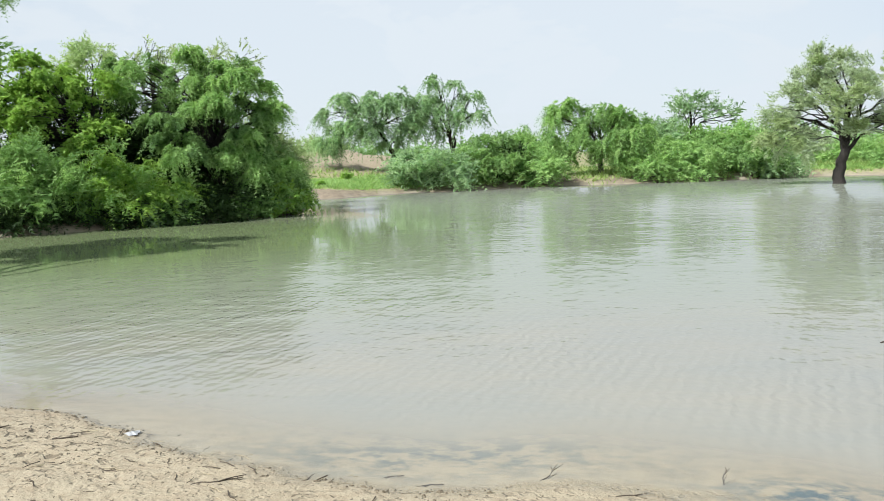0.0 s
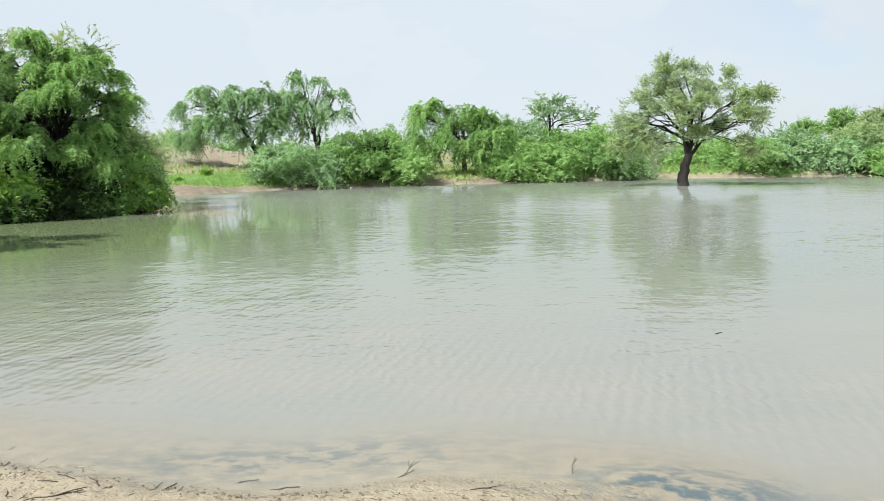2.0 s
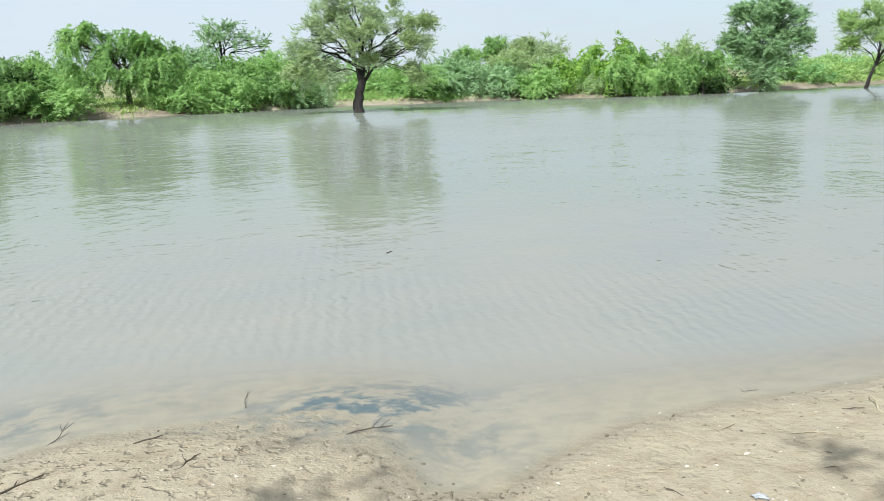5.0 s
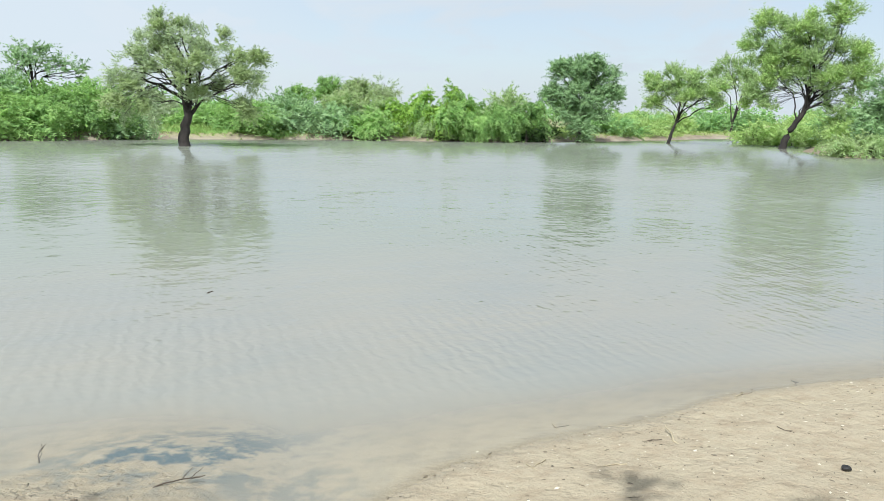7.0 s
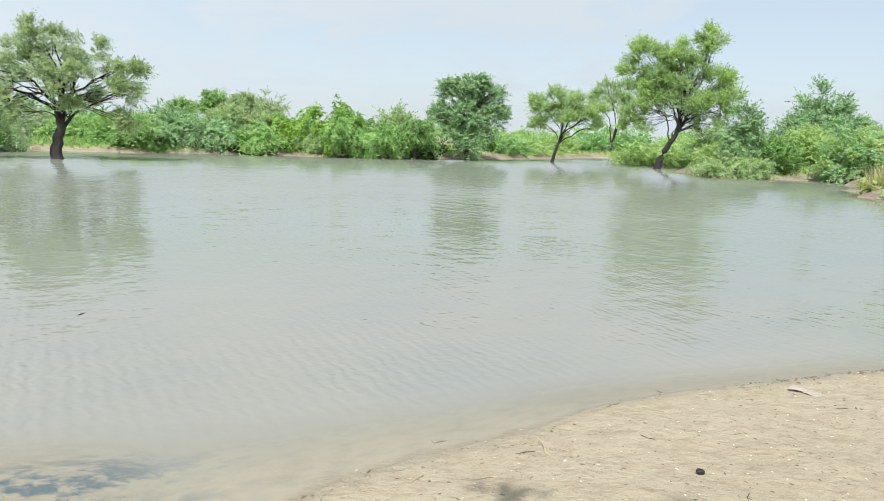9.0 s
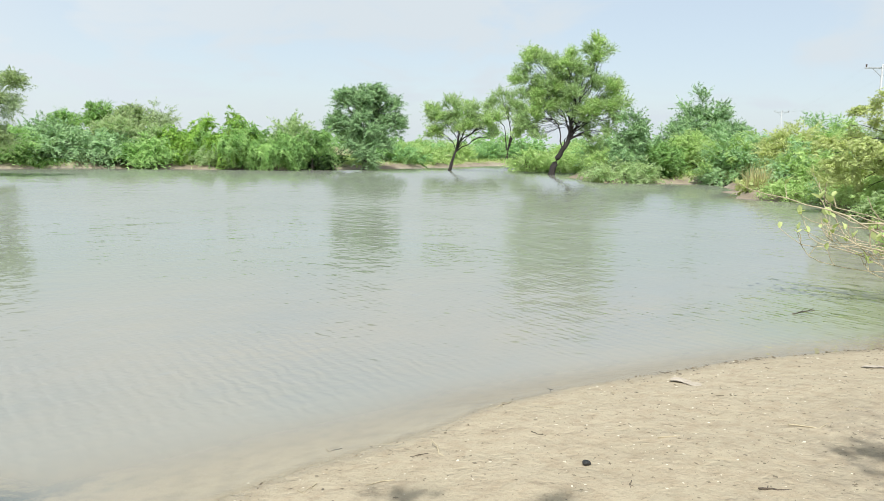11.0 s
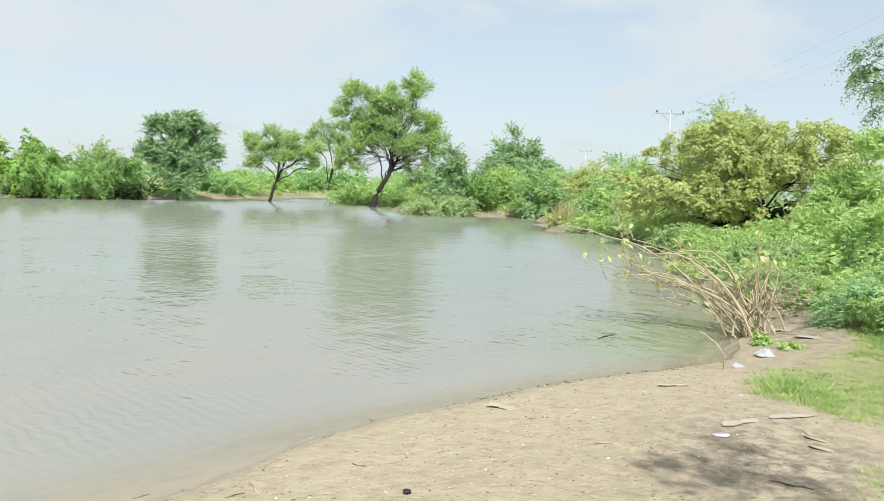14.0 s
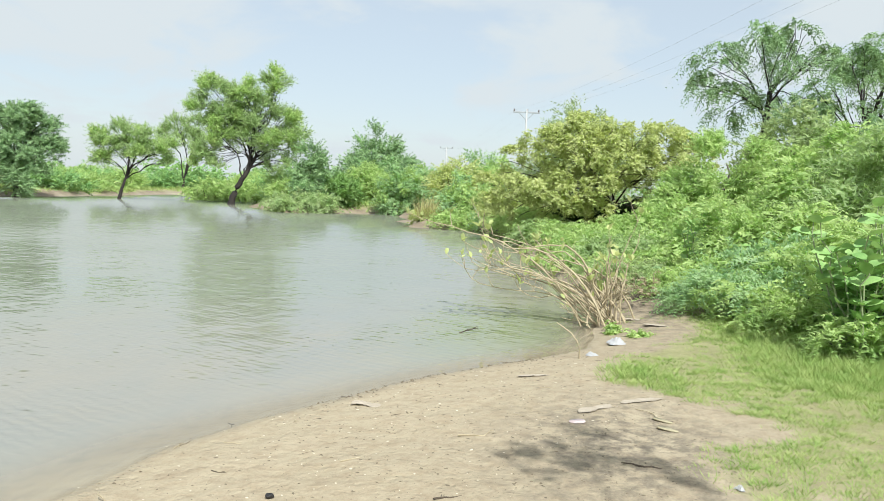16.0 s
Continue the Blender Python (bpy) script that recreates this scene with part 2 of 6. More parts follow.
    col = rgb_mix(n, l, math_node(n, l, "MULTIPLY", math_node(n, l, "MULTIPLY", attr("bed"), 0.32), mottle), col, (0.17, 0.165, 0.14))
    col = rgb_mix(n, l, silt, col, (0.045, 0.10, 0.135))
    wet = attr("wet")
    col = rgb_mix(n, l, math_node(n, l, "MULTIPLY", wet, 0.45), col, (0.25, 0.21, 0.145))
    p = n("ShaderNodeBsdfPrincipled")
    l(col, p.inputs["Base Color"])
    r = n("ShaderNodeMapRange")
    r.inputs["To Min"].default_value, r.inputs["To Max"].default_value = 0.95, 0.45
    l(wet, r.inputs["Value"])
    l(r.outputs[0], p.inputs["Roughness"])
    p.inputs["Specular IOR Level"].default_value = 0.3
    dryness = math_node(n, l, "SUBTRACT", 1.0, math_node(n, l, "MULTIPLY", attr("bed"), 0.85))
    scuff = noise_at(n, l, pos, 12.0, 3, 0.5, 0.56, 0.70)
    h = math_node(n, l, "ADD", math_node(n, l, "MULTIPLY", mid, 0.9), math_node(n, l, "MULTIPLY", fine, 0.2))
    h = math_node(n, l, "SUBTRACT", h, math_node(n, l, "MULTIPLY", scuff, 0.28))
    hoof = math_node(n, l, "MULTIPLY", attr("trod"), noise_at(n, l, pos, 15.0, 2, 0.5, 0.55, 0.64))
    h = math_node(n, l, "SUBTRACT", h, math_node(n, l, "MULTIPLY", hoof, 1.7))
    h = math_node(n, l, "MULTIPLY", h, dryness)
    bp = n("ShaderNodeBump")
    bp.inputs["Strength"].default_value, bp.inputs["Distance"].default_value = 0.6, 0.04
    l(h, bp.inputs["Height"])
    l(bp.outputs[0], p.inputs["Normal"])
    l(p.outputs[0], out.inputs["Surface"])
    return m


def water_material():
    """Muddy water: clear over the shallows, cloudy with depth, and a rippled skin."""
    m, nt, n, l = blank("muddy_water")
    out = n("ShaderNodeOutputMaterial")
    geo = n("ShaderNodeNewGeometry")
    pos = geo.outputs["Position"]
    dep = n("ShaderNodeAttribute")
    dep.attribute_name = "depth"
    cloudy = n("ShaderNodeMapRange")
    cloudy.interpolation_type = "SMOOTHSTEP"
    cloudy.inputs["From Min"].default_value, cloudy.inputs["From Max"].default_value = 0.0, 0.19
    cloudy.inputs["To Min"].default_value, cloudy.inputs["To Max"].default_value = 0.06, 1.0
    l(dep.outputs["Fac"], cloudy.inputs["Value"])
    plume = noise_at(n, l, pos, 0.16, 4, 0.6, 0.3, 0.7)
    swirl = noise_at(n, l, pos, 0.9, 5, 0.6, 0.32, 0.68, (0.6, 1.2, 1.0))
    silty = rgb_mix(n, l, swirl, (0.258, 0.258, 0.224), (0.288, 0.272, 0.222))
    green = rgb_mix(n, l, plume, (0.244, 0.262, 0.202), (0.272, 0.284, 0.228))
    deep = n("ShaderNodeMapRange")
    deep.interpolation_type = "SMOOTHSTEP"
    deep.inputs["From Min"].default_value, deep.inputs["From Max"].default_value = 0.35, 0.95
    l(dep.outputs["Fac"], deep.inputs["Value"])
    mud = rgb_mix(n, l, deep.outputs[0], silty, green)
    # green tint: greener murk off the point; in the cove, painted thicket reflection
    green_tint = n("ShaderNodeAttribute")
    green_tint.attribute_name = "green_tint"
    mud = rgb_mix(n, l, math_node(n, l, "MULTIPLY", green_tint.outputs["Fac"], 0.8), mud, (0.185, 0.245, 0.095))
    # ripples: wind wavelets about a hand and a half long, in patches
    def wave(turn, scale, distort):
        mp = n("ShaderNodeMapping")
        mp.inputs["Rotation"].default_value = (0, 0, radians(turn))
        l(pos, mp.inputs[0])
        w = n("ShaderNodeTexWave")
        w.bands_direction = "Y"
        w.inputs["Scale"].default_value = scale
        w.inputs["Distortion"].default_value = distort
        w.inputs["Detail"].default_value = 2.0
        w.inputs["Detail Scale"].default_value = 1.8
        l(mp.outputs[0], w.inputs["Vector"])
        return w.outputs["Fac"]

    # two crossing trains of wavelets, a light chop and a slow heave, stronger where gusts touch down
    gust = noise_at(n, l, pos, 0.22, 3, 0.6, 0.38, 0.62)
    streak = noise_at(n, l, pos, 0.55, 4, 0.6, 0.36, 0.66, (0.5, 1.3, 1.0))
    w1 = wave(-65, 2.7, 5.0)
    w2 = wave(20, 2.1, 6.0)
    crest = n("ShaderNodeMapping")  # its x runs along the crests
    crest.inputs["Rotation"].default_value = (0, 0, radians(-62))
    l(pos, crest.inputs[0])
    chop = noise_at(n, l, crest.outputs[0], 8.5, 2, 0.5, 0.2, 0.8, (0.55, 1.0, 1.0))
    slop = noise_at(n, l, pos, 4.6, 2, 0.5, 0.2, 0.8)
    heave = noise_at(n, l, crest.outputs[0], 2.3, 2, 0.5, 0.2, 0.8, (0.62, 1.0, 1.0))
    calm = n("ShaderNodeMapRange")
    calm.inputs["From Min"].default_value, calm.inputs["From Max"].default_value = 0.02, 0.3
    calm.inputs["To Min"].default_value, calm.inputs["To Max"].default_value = 0.10, 1.0
    l(dep.outputs["Fac"], calm.inputs["Value"])
    fresh = n("ShaderNodeAttribute")  # the finest wavelets keep to the beach side
    fresh.attribute_name = "wavelets"
    h = math_node(n, l, "ADD", math_node(n, l, "MULTIPLY", w1, 1.2), math_node(n, l, "MULTIPLY", w2, 0.6))
    h = math_node(n, l, "ADD", h, math_node(n, l, "MULTIPLY", chop, 1.6))
    h = math_node(n, l, "MULTIPLY", h, fresh.outputs["Fac"])
    h = math_node(n, l, "ADD", h, math_node(n, l, "ADD", math_node(n, l, "MULTIPLY", heave, 5.0), math_node(n, l, "MULTIPLY", slop, 3.0)))
    amp = math_node(n, l, "MULTIPLY", math_node(n, l, "ADD", math_node(n, l, "ADD", math_node(n, l, "MULTIPLY", gust, 0.45), math_node(n, l, "MULTIPLY", streak, 0.55)), 0.30), calm.outputs[0])
    lee = n("ShaderNodeAttribute")
    lee.attribute_name = "lee"
    amp = math_node(n, l, "MULTIPLY", amp, math_node(n, l, "SUBTRACT", 1.0, math_node(n, l, "MULTIPLY", lee.outputs["Fac"], 0.85)))
    breeze = n("ShaderNodeAttribute")
    breeze.attribute_name = "breeze"
    amp = math_node(n, l, "MULTIPLY", amp, math_node(n, l, "ADD", 1.0, breeze.outputs["Fac"]))
    h = math_node(n, l, "MULTIPLY", h, amp)
    bp = n("ShaderNodeBump")
    bp.inputs["Strength"].default_value, bp.inputs["Distance"].default_value = 1.0, 0.0019
    l(h, bp.inputs["Height"])
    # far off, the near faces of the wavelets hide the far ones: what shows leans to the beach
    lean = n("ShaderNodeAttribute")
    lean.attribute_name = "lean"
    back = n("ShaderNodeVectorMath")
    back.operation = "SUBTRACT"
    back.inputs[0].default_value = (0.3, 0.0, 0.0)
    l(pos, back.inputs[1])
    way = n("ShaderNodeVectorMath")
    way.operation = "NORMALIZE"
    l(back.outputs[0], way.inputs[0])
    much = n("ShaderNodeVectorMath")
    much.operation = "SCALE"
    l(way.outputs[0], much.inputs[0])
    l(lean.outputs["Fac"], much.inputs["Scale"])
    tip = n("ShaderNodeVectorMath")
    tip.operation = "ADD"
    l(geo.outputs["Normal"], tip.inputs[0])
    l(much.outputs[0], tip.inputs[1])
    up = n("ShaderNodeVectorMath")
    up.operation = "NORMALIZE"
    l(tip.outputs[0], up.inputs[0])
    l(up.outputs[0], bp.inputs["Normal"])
    clear = n("ShaderNodeBsdfTransparent")
    clear.inputs[0].default_value = (0.95, 0.96, 0.93, 1)
    murk = n("ShaderNodeBsdfDiffuse")
    l(mud, murk.inputs[0])
    lines = n("ShaderNodeBump")  # ripples focus the light on the cloudy water below
    lines.inputs["Strength"].default_value, lines.inputs["Distance"].default_value = 0.8, 0.0065
    rip = math_node(n, l, "ADD", w1, math_node(n, l, "MULTIPLY", chop, 0.8))
    patchy = math_node(n, l, "MULTIPLY", math_node(n, l, "ADD", gust, 0.15), calm.outputs[0])
    l(math_node(n, l, "MULTIPLY", rip, math_node(n, l, "MULTIPLY", patchy, fresh.outputs["Fac"])), lines.inputs["Height"])
    l(lines.outputs[0], murk.inputs["Normal"])
    body = n("ShaderNodeMixShader")
    l(cloudy.outputs[0], body.inputs[0])
    l(clear.outputs[0], body.inputs[1])
    l(murk.outputs[0], body.inputs[2])
    skin = n("ShaderNodeBsdfGlossy")
    skin.inputs["Roughness"].default_value = 0.03
    l(bp.outputs[0], skin.inputs["Normal"])
    fr = n("ShaderNodeFresnel")
    fr.inputs["IOR"].default_value = 1.34
    l(bp.outputs[0], fr.inputs["Normal"])
    mx = n("ShaderNodeMixShader")
    l(fr.outputs[0], mx.inputs[0])
    l(body.outputs[0], mx.inputs[1])
    l(skin.outputs[0], mx.inputs[2])
    l(mx.outputs[0], out.inputs["Surface"])
    return m


GROUND, WATER = ground_material(), water_material()


# ---------- mesh helpers ----------
def mesh_of(name, verts, faces, mat, smooth=False, attrs=None):
    """A mesh from an array of places and an array of faces with one corner count."""
    verts = np.asarray(verts, np.float32).reshape(-1, 3)
    faces = np.asarray(faces, np.int32)
    k = faces.shape[1]
    me = bpy.data.meshes.new(name)
    me.vertices.add(len(verts))
    me.vertices.foreach_set("co", verts.ravel())
    me.loops.add(faces.size)
    me.loops.foreach_set("vertex_index", faces.ravel())
    me.polygons.add(len(faces))
    me.polygons.foreach_set("loop_start", np.arange(0, faces.size, k, dtype=np.int32))
    me.polygons.foreach_set("use_smooth", np.full(len(faces), smooth))
    me.materials.append(mat)
    for key, values in (attrs or {}).items():
        a = me.attributes.new(key, "FLOAT", "POINT")
        a.data.foreach_set("value", np.asarray(values, np.float32))
    me.update(calc_edges=True)
    return me


def part(name, made, mat, parent=None, label="", smooth=True):
    """Links a bmesh, or a pair of vertex and face arrays, as one mesh object under its thing."""
    if isinstance(made, bmesh.types.BMesh):
        me = bpy.data.meshes.new(name)
        made.to_mesh(me)
        made.free()
        me.materials.append(mat)
        for poly in me.polygons:
            poly.use_smooth = smooth
    else:
        me = mesh_of(name, made[0], made[1], mat, smooth)
    ob = new(name, me)
    if parent is not None:
        ob.parent = parent
    if label:
        ob["label"] = label
    return ob


def thing(name, x, y, z, label, category, group="", turn=0.0):
    ob = new(name)
    ob.empty_display_size = 0.2
    ob.matrix_basis = pose(x, y, z, 0, 0, turn)
    return tagged(ob, label, category, group)


def join(pieces):
    vs, fs, at = [], [], 0
    for v, f in pieces:
        vs.append(v)
        fs.append(np.asarray(f) + at)
        at += len(v)
    return np.concatenate(vs), np.concatenate(fs)


def tube(path, radii, sides=7):
    """A closed, tapered tube along a path, of quads (the ends are pinched)."""
    path = np.asarray(path, float)
    n = len(path)
    tan = np.gradient(path, axis=0)
    tan /= np.linalg.norm(tan, axis=1, keepdims=True) + 1e-9
    ref = np.where(np.abs(tan[:, 2:3]) > 0.9, [[1.0, 0, 0]], [[0, 0, 1.0]])
    u = np.cross(tan, ref)
    u /= np.linalg.norm(u, axis=1, keepdims=True)
    w = np.cross(tan, u)
    a = np.arange(sides) * 2 * np.pi / sides
    ring = (u[:, None] * np.cos(a)[None, :, None] + w[:, None] * np.sin(a)[None, :, None]) * np.asarray(radii)[:, None, None]
    v = (path[:, None] + ring).reshape(-1, 3)
    i, j = np.meshgrid(np.arange(n - 1), np.arange(sides), indexing="ij")
    j2 = (j + 1) % sides
    f = np.stack([i * sides + j, i * sides + j2, (i + 1) * sides + j2, (i + 1) * sides + j], -1).reshape(-1, 4)
    return v, f


def bent(rng, a, b, steps=8, wobble=0.08, sag=0.0):
    """A wandering path from a to b."""
    a, b = np.asarray(a, float), np.asarray(b, float)
    t = np.linspace(0, 1, steps)[:, None]
    size = np.linalg.norm(b - a)
    w = rng.normal(0, wobble * size, (steps, 3))
    w = np.cumsum(w, 0) * 0.35
    w -= w[0] + (w[-1] - w[0]) * t
    p = a + (b - a) * t + w
    p[:, 2] += -sag * size * 4 * (t * (1 - t))[:, 0]
    return p


def unit(v):
    return v / (np.linalg.norm(v, axis=-1, keepdims=True) + 1e-9)


# how leaves grow: sprig length and pairs in leaf lengths, lift of the sprig, droop, leaf width, spread
STYLE = {
    "weep": dict(length=6.2, pairs=11, lift=0.1, droop=1.0, width=0.34, spread=0.55, fan=8, tight=0.8, open=0.22, hang=1.0),
    "curtain": dict(length=6.2, pairs=14, lift=0.1, droop=1.1, width=0.34, spread=0.5, fan=6, tight=0.8, open=0.2, hang=1.4),
    "feather": dict(length=4.6, pairs=6, lift=0.35, droop=0.25, width=0.42, spread=0.9, fan=5),
    "broad": dict(length=2.6, pairs=4, lift=0.1, droop=0.5, width=0.72, spread=1.0, fan=3),
    "plume": dict(length=5.0, pairs=8, lift=0.75, droop=0.15, width=0.34, spread=0.6, fan=5, tight=0.7, open=0.34),
    "far": dict(length=3.0, pairs=3, lift=0.1, droop=0.3, width=0.6, spread=0.9),
    "tiers": dict(length=6.2, pairs=11, lift=0.15, droop=0.9, width=0.34, spread=0.6, fan=8, tight=0.7, open=0.2, hang=0.72),
    "arch": dict(length=6.5, pairs=8, lift=0.45, droop=0.55, width=0.42, spread=0.8, fan=5, open=0.26),
}


def sprigs(rng, start, out, leaf, style, size=None, face=None):
    """Leaves along twigs that begin at start and grow towards out: arrays of triangles, three corners each."""
    s = STYLE[style]
    n, k = len(start), s["pairs"]
    a0 = unit(out * 1.0 + np.array([0, 0, s["lift"]]) + rng.normal(0, 0.24, (n, 3)))
    size = leaf * s["length"] * rng.uniform(0.6, 1.3, (n, 1, 1)) if size is None else size[:, None, None]
    t = ((np.arange(k) + 0.6) / k)[None, :, None] + rng.normal(0, 0.02, (n, k, 1))
    mid = start[:, None] + a0[:, None] * t * size
    mid[..., 2] -= (s["droop"] * t * t * size)[..., 0]
    tan = a0[:, None] * np.ones_like(t)
    tan[..., 2] -= (2 * s["droop"] * t)[..., 0]
    tan = unit(tan)
    side = unit(np.cross(tan, rng.normal(0, 1, (n, 1, 3)) * 0.5 + np.array([0, 0, 1.0])) + 1e-6)
    face = out if face is None else face
    pieces = []
    for sign in (-1, 1):
        d = unit(tan * 0.55 + sign * side * s["spread"] + rng.normal(0, 0.28, (n, k, 3)))
        nrm = unit(face[:, None] + rng.normal(0, 0.38, (n, k, 3)))
        w = unit(np.cross(d, nrm))
        ll = leaf * rng.uniform(0.7, 1.25, (n, k, 1)) * (1.15 - 0.5 * np.abs(t - 0.35))
        pieces.append(np.stack([mid - w * ll * s["width"] * 0.5, mid + w * ll * s["width"] * 0.5, mid + d * ll], 2))
    return np.concatenate(pieces, 1).reshape(-1, 3)


def foliage(rng, blobs, leaf, style, cover=2.2, lumps=1.0):
    """A crown: every blob (x, y, z, rx, ry, rz) becomes uneven lumps of sprays, each a fan of sprigs, with gaps between."""
    s = STYLE[style]
    per = leaf * leaf * s["width"] * 0.45 * s["pairs"] * 2
    fan = s.get("fan", 5)
    out_v = []
    for x, y, z, rx, ry, rz in blobs:
        r = np.array([rx, ry, rz])
        mean = float(np.prod(r)) ** (1 / 3)
        area = 4 * math.pi * mean * mean
        r = np.maximum(r - 0.30 * leaf * s["length"], 0.6 * r)
        mean = float(np.prod(r)) ** (1 / 3)
        m = max(5 if lumps > 0.2 else 1, int((6 + 8 * mean) * lumps))
        d = unit(rng.normal(0, 1, (m, 3)) + [0, 0, 0.25])
        where = d * r * rng.uniform(0.55, 1.08, (m, 1))
        size = mean * rng.uniform(0.20, 0.42, m) / max(1.0, m / 16) ** 0.25
        if m == 1:
            where, size = where * 0, np.array([mean])
        n = max(4, int(cover * area / per / fan))
        pick = rng.choice(m, n, p=size**2 / (size**2).sum())
        off = unit(rng.normal(0, 1, (n, 3)) + d[pick] * 0.7 + [0, 0, 0.5]) * (rng.uniform(0, 1, (n, 1)) ** 0.4)
        off[:, 2] *= 0.75
        p = where[pick] + off * size[pick][:, None] * [1, 1, 0.9]
        out = unit(off * 0.8 + d[pick] * 0.7 * [1, 1, 0.6])
        long = None
        if "hang" in s:  # strands that hang in curtains from the tips of branches
            p = where[pick] * [1, 1, 0.9] + off * size[pick][:, None] * [0.6, 0.6, 0.6] + [0, 0, 0.25 * r[2]]
            out = unit(off * [1, 1, 0.2] + d[pick] * [0.6, 0.6, 0.1])
            long = np.repeat(rng.uniform(0.45, 1.4, n) * float(np.clip(mean * 1.3, 0.6, 1.3)) * s["hang"], fan) * rng.uniform(0.75, 1.1, n * fan)
        face = np.repeat(unit(out * 0.9 + [0, 0, 0.6] + rng.normal(0, 0.35, (n, 3))), fan, 0)
        p = np.repeat(p, fan, 0) + rng.normal(0, leaf * s.get("tight", 0.9), (n * fan, 3))
        out = unit(np.repeat(out, fan, 0) + rng.normal(0, s.get("open", 0.3), (n * fan, 3)))
        out_v.append(sprigs(rng, p + [x, y, z], out, leaf, style, long, face))
    v = np.concatenate(out_v)
    return v, np.arange(len(v)).reshape(-1, 3)


# ---------- the pond, its shore and the ground ----------
SHORE = [
    (-3.23, 5.45), (-2.7, 5.3), (-2.2, 4.95), (-1.6, 4.45), (-0.9, 4.1), (-0.3, 3.85), (0.1, 3.83), (0.55, 3.9), (0.9, 3.75),
    (1.3, 3.5), (1.62, 3.0), (1.6, 2.55), (1.85, 2.38), (2.3, 2.5), (2.75, 2.58), (3.3, 2.5), (4.2, 2.26), (4.8, 2.2), (5.5, 1.93),
    (6.2, 1.55), (7.25, 1.0), (8.0, 0.40), (8.3, 0.10), (8.65, -0.18), (9.1, -0.42), (9.8, -0.52), (11.6, -0.5), (14.0, -0.2), (18.0, 0.3), (23.0, 0.9), (29.0, 2.0),
    (34.0, 3.4), (34.5, 6.6), (36.4, 7.3), (50.0, 10.4),
]
FAR_SHORE = [
    (47.5, 13.4), (43.6, 15.8), (49.5, 20.0), (56.0, 22.5), (66.0, 27.0), (80.0, 36.0), (76.0, 41.0), (62.0, 37.6), (52.0, 36.6),
    (44.0, 36.0), (38.5, 35.5), (33.5, 38.6), (28.5, 40.3), (23.5, 40.5), (18.0, 42.5), (14.2, 40.4), (10.0, 40.6), (7.0, 38.8),
    (5.9, 40.6), (3.3, 38.9), (0.5, 37.7), (-2.3, 36.7), (-4.9, 34.8), (-8.5, 35.0), (-9.5, 31.0), (-6.2, 28.2), (-4.8, 26.4),
    (-5.1, 23.9), (-6.4, 22.5), (-8.45, 21.6), (-11.3, 19.7), (-15.0, 17.5), (-16.0, 14.5), (-12.0, 11.5), (-8.0, 9.3), (-5.5, 7.0),
]
RING = np.array(SHORE + FAR_SHORE)
LATTICE = np.random.default_rng(7).uniform(-0.5, 0.5, (256, 256))


def wavy(x, y, scale, octaves=4):
    """Smooth uneven values about 0: lattice noise in several octaves, turned against one another."""
    x, y = np.asarray(x, float), np.asarray(y, float)
    total = np.zeros_like(x)
    for o in range(octaves):
        f = scale * 1.9**o / 3.2
        ca, sa = math.cos(0.6 + 1.3 * o), math.sin(0.6 + 1.3 * o)
        u, v = (x * ca - y * sa) * f + 17.3 * o, (x * sa + y * ca) * f + 5.1 * o
        i, j = np.floor(u).astype(int), np.floor(v).astype(int)
        p, q = u - i, v - j
        p, q = p * p * (3 - 2 * p), q * q * (3 - 2 * q)
        i0, i1, j0, j1 = i % 256, (i + 1) % 256, j % 256, (j + 1) % 256
        value = (LATTICE[i0, j0] * (1 - p) + LATTICE[i1, j0] * p) * (1 - q) + (LATTICE[i0, j1] * (1 - p) + LATTICE[i1, j1] * p) * q
        total += 1.5 * value / 1.7**o
    return total


def shore_distance(x, y):
    """Metres from the water's edge: above 0 on land, below 0 in the pond."""
    a, b = RING, np.roll(RING, -1, 0)
    out = np.full(x.shape, 1e9)
    inside = np.zeros(x.shape, bool)
    for (ax, ay), (bx, by) in zip(a, b):
        ex, ey = bx - ax, by - ay
        t = np.clip(((x - ax) * ex + (y - ay) * ey) / (ex * ex + ey * ey), 0, 1)
        out = np.minimum(out, (x - ax - t * ex) ** 2 + (y - ay - t * ey) ** 2)
        cross = ((ay > y) != (by > y)) & (x < (bx - ax) * (y - ay) / (by - ay + 1e-12) + ax)
        inside ^= cross
    d = np.sqrt(out)
    return np.where(inside, -d, d)


def bump_at(x, y, cx, cy, rx, ry, high):
    return high * np.exp(-(((x - cx) / rx) ** 2 + ((y - cy) / ry) ** 2))


def near_part(x, y):
    """1 on the beach where one stands, 0 on the far banks."""
    return 1 / (1 + np.exp(np.minimum(np.hypot(x - 3, y) - 8.8, 60) / 0.9))


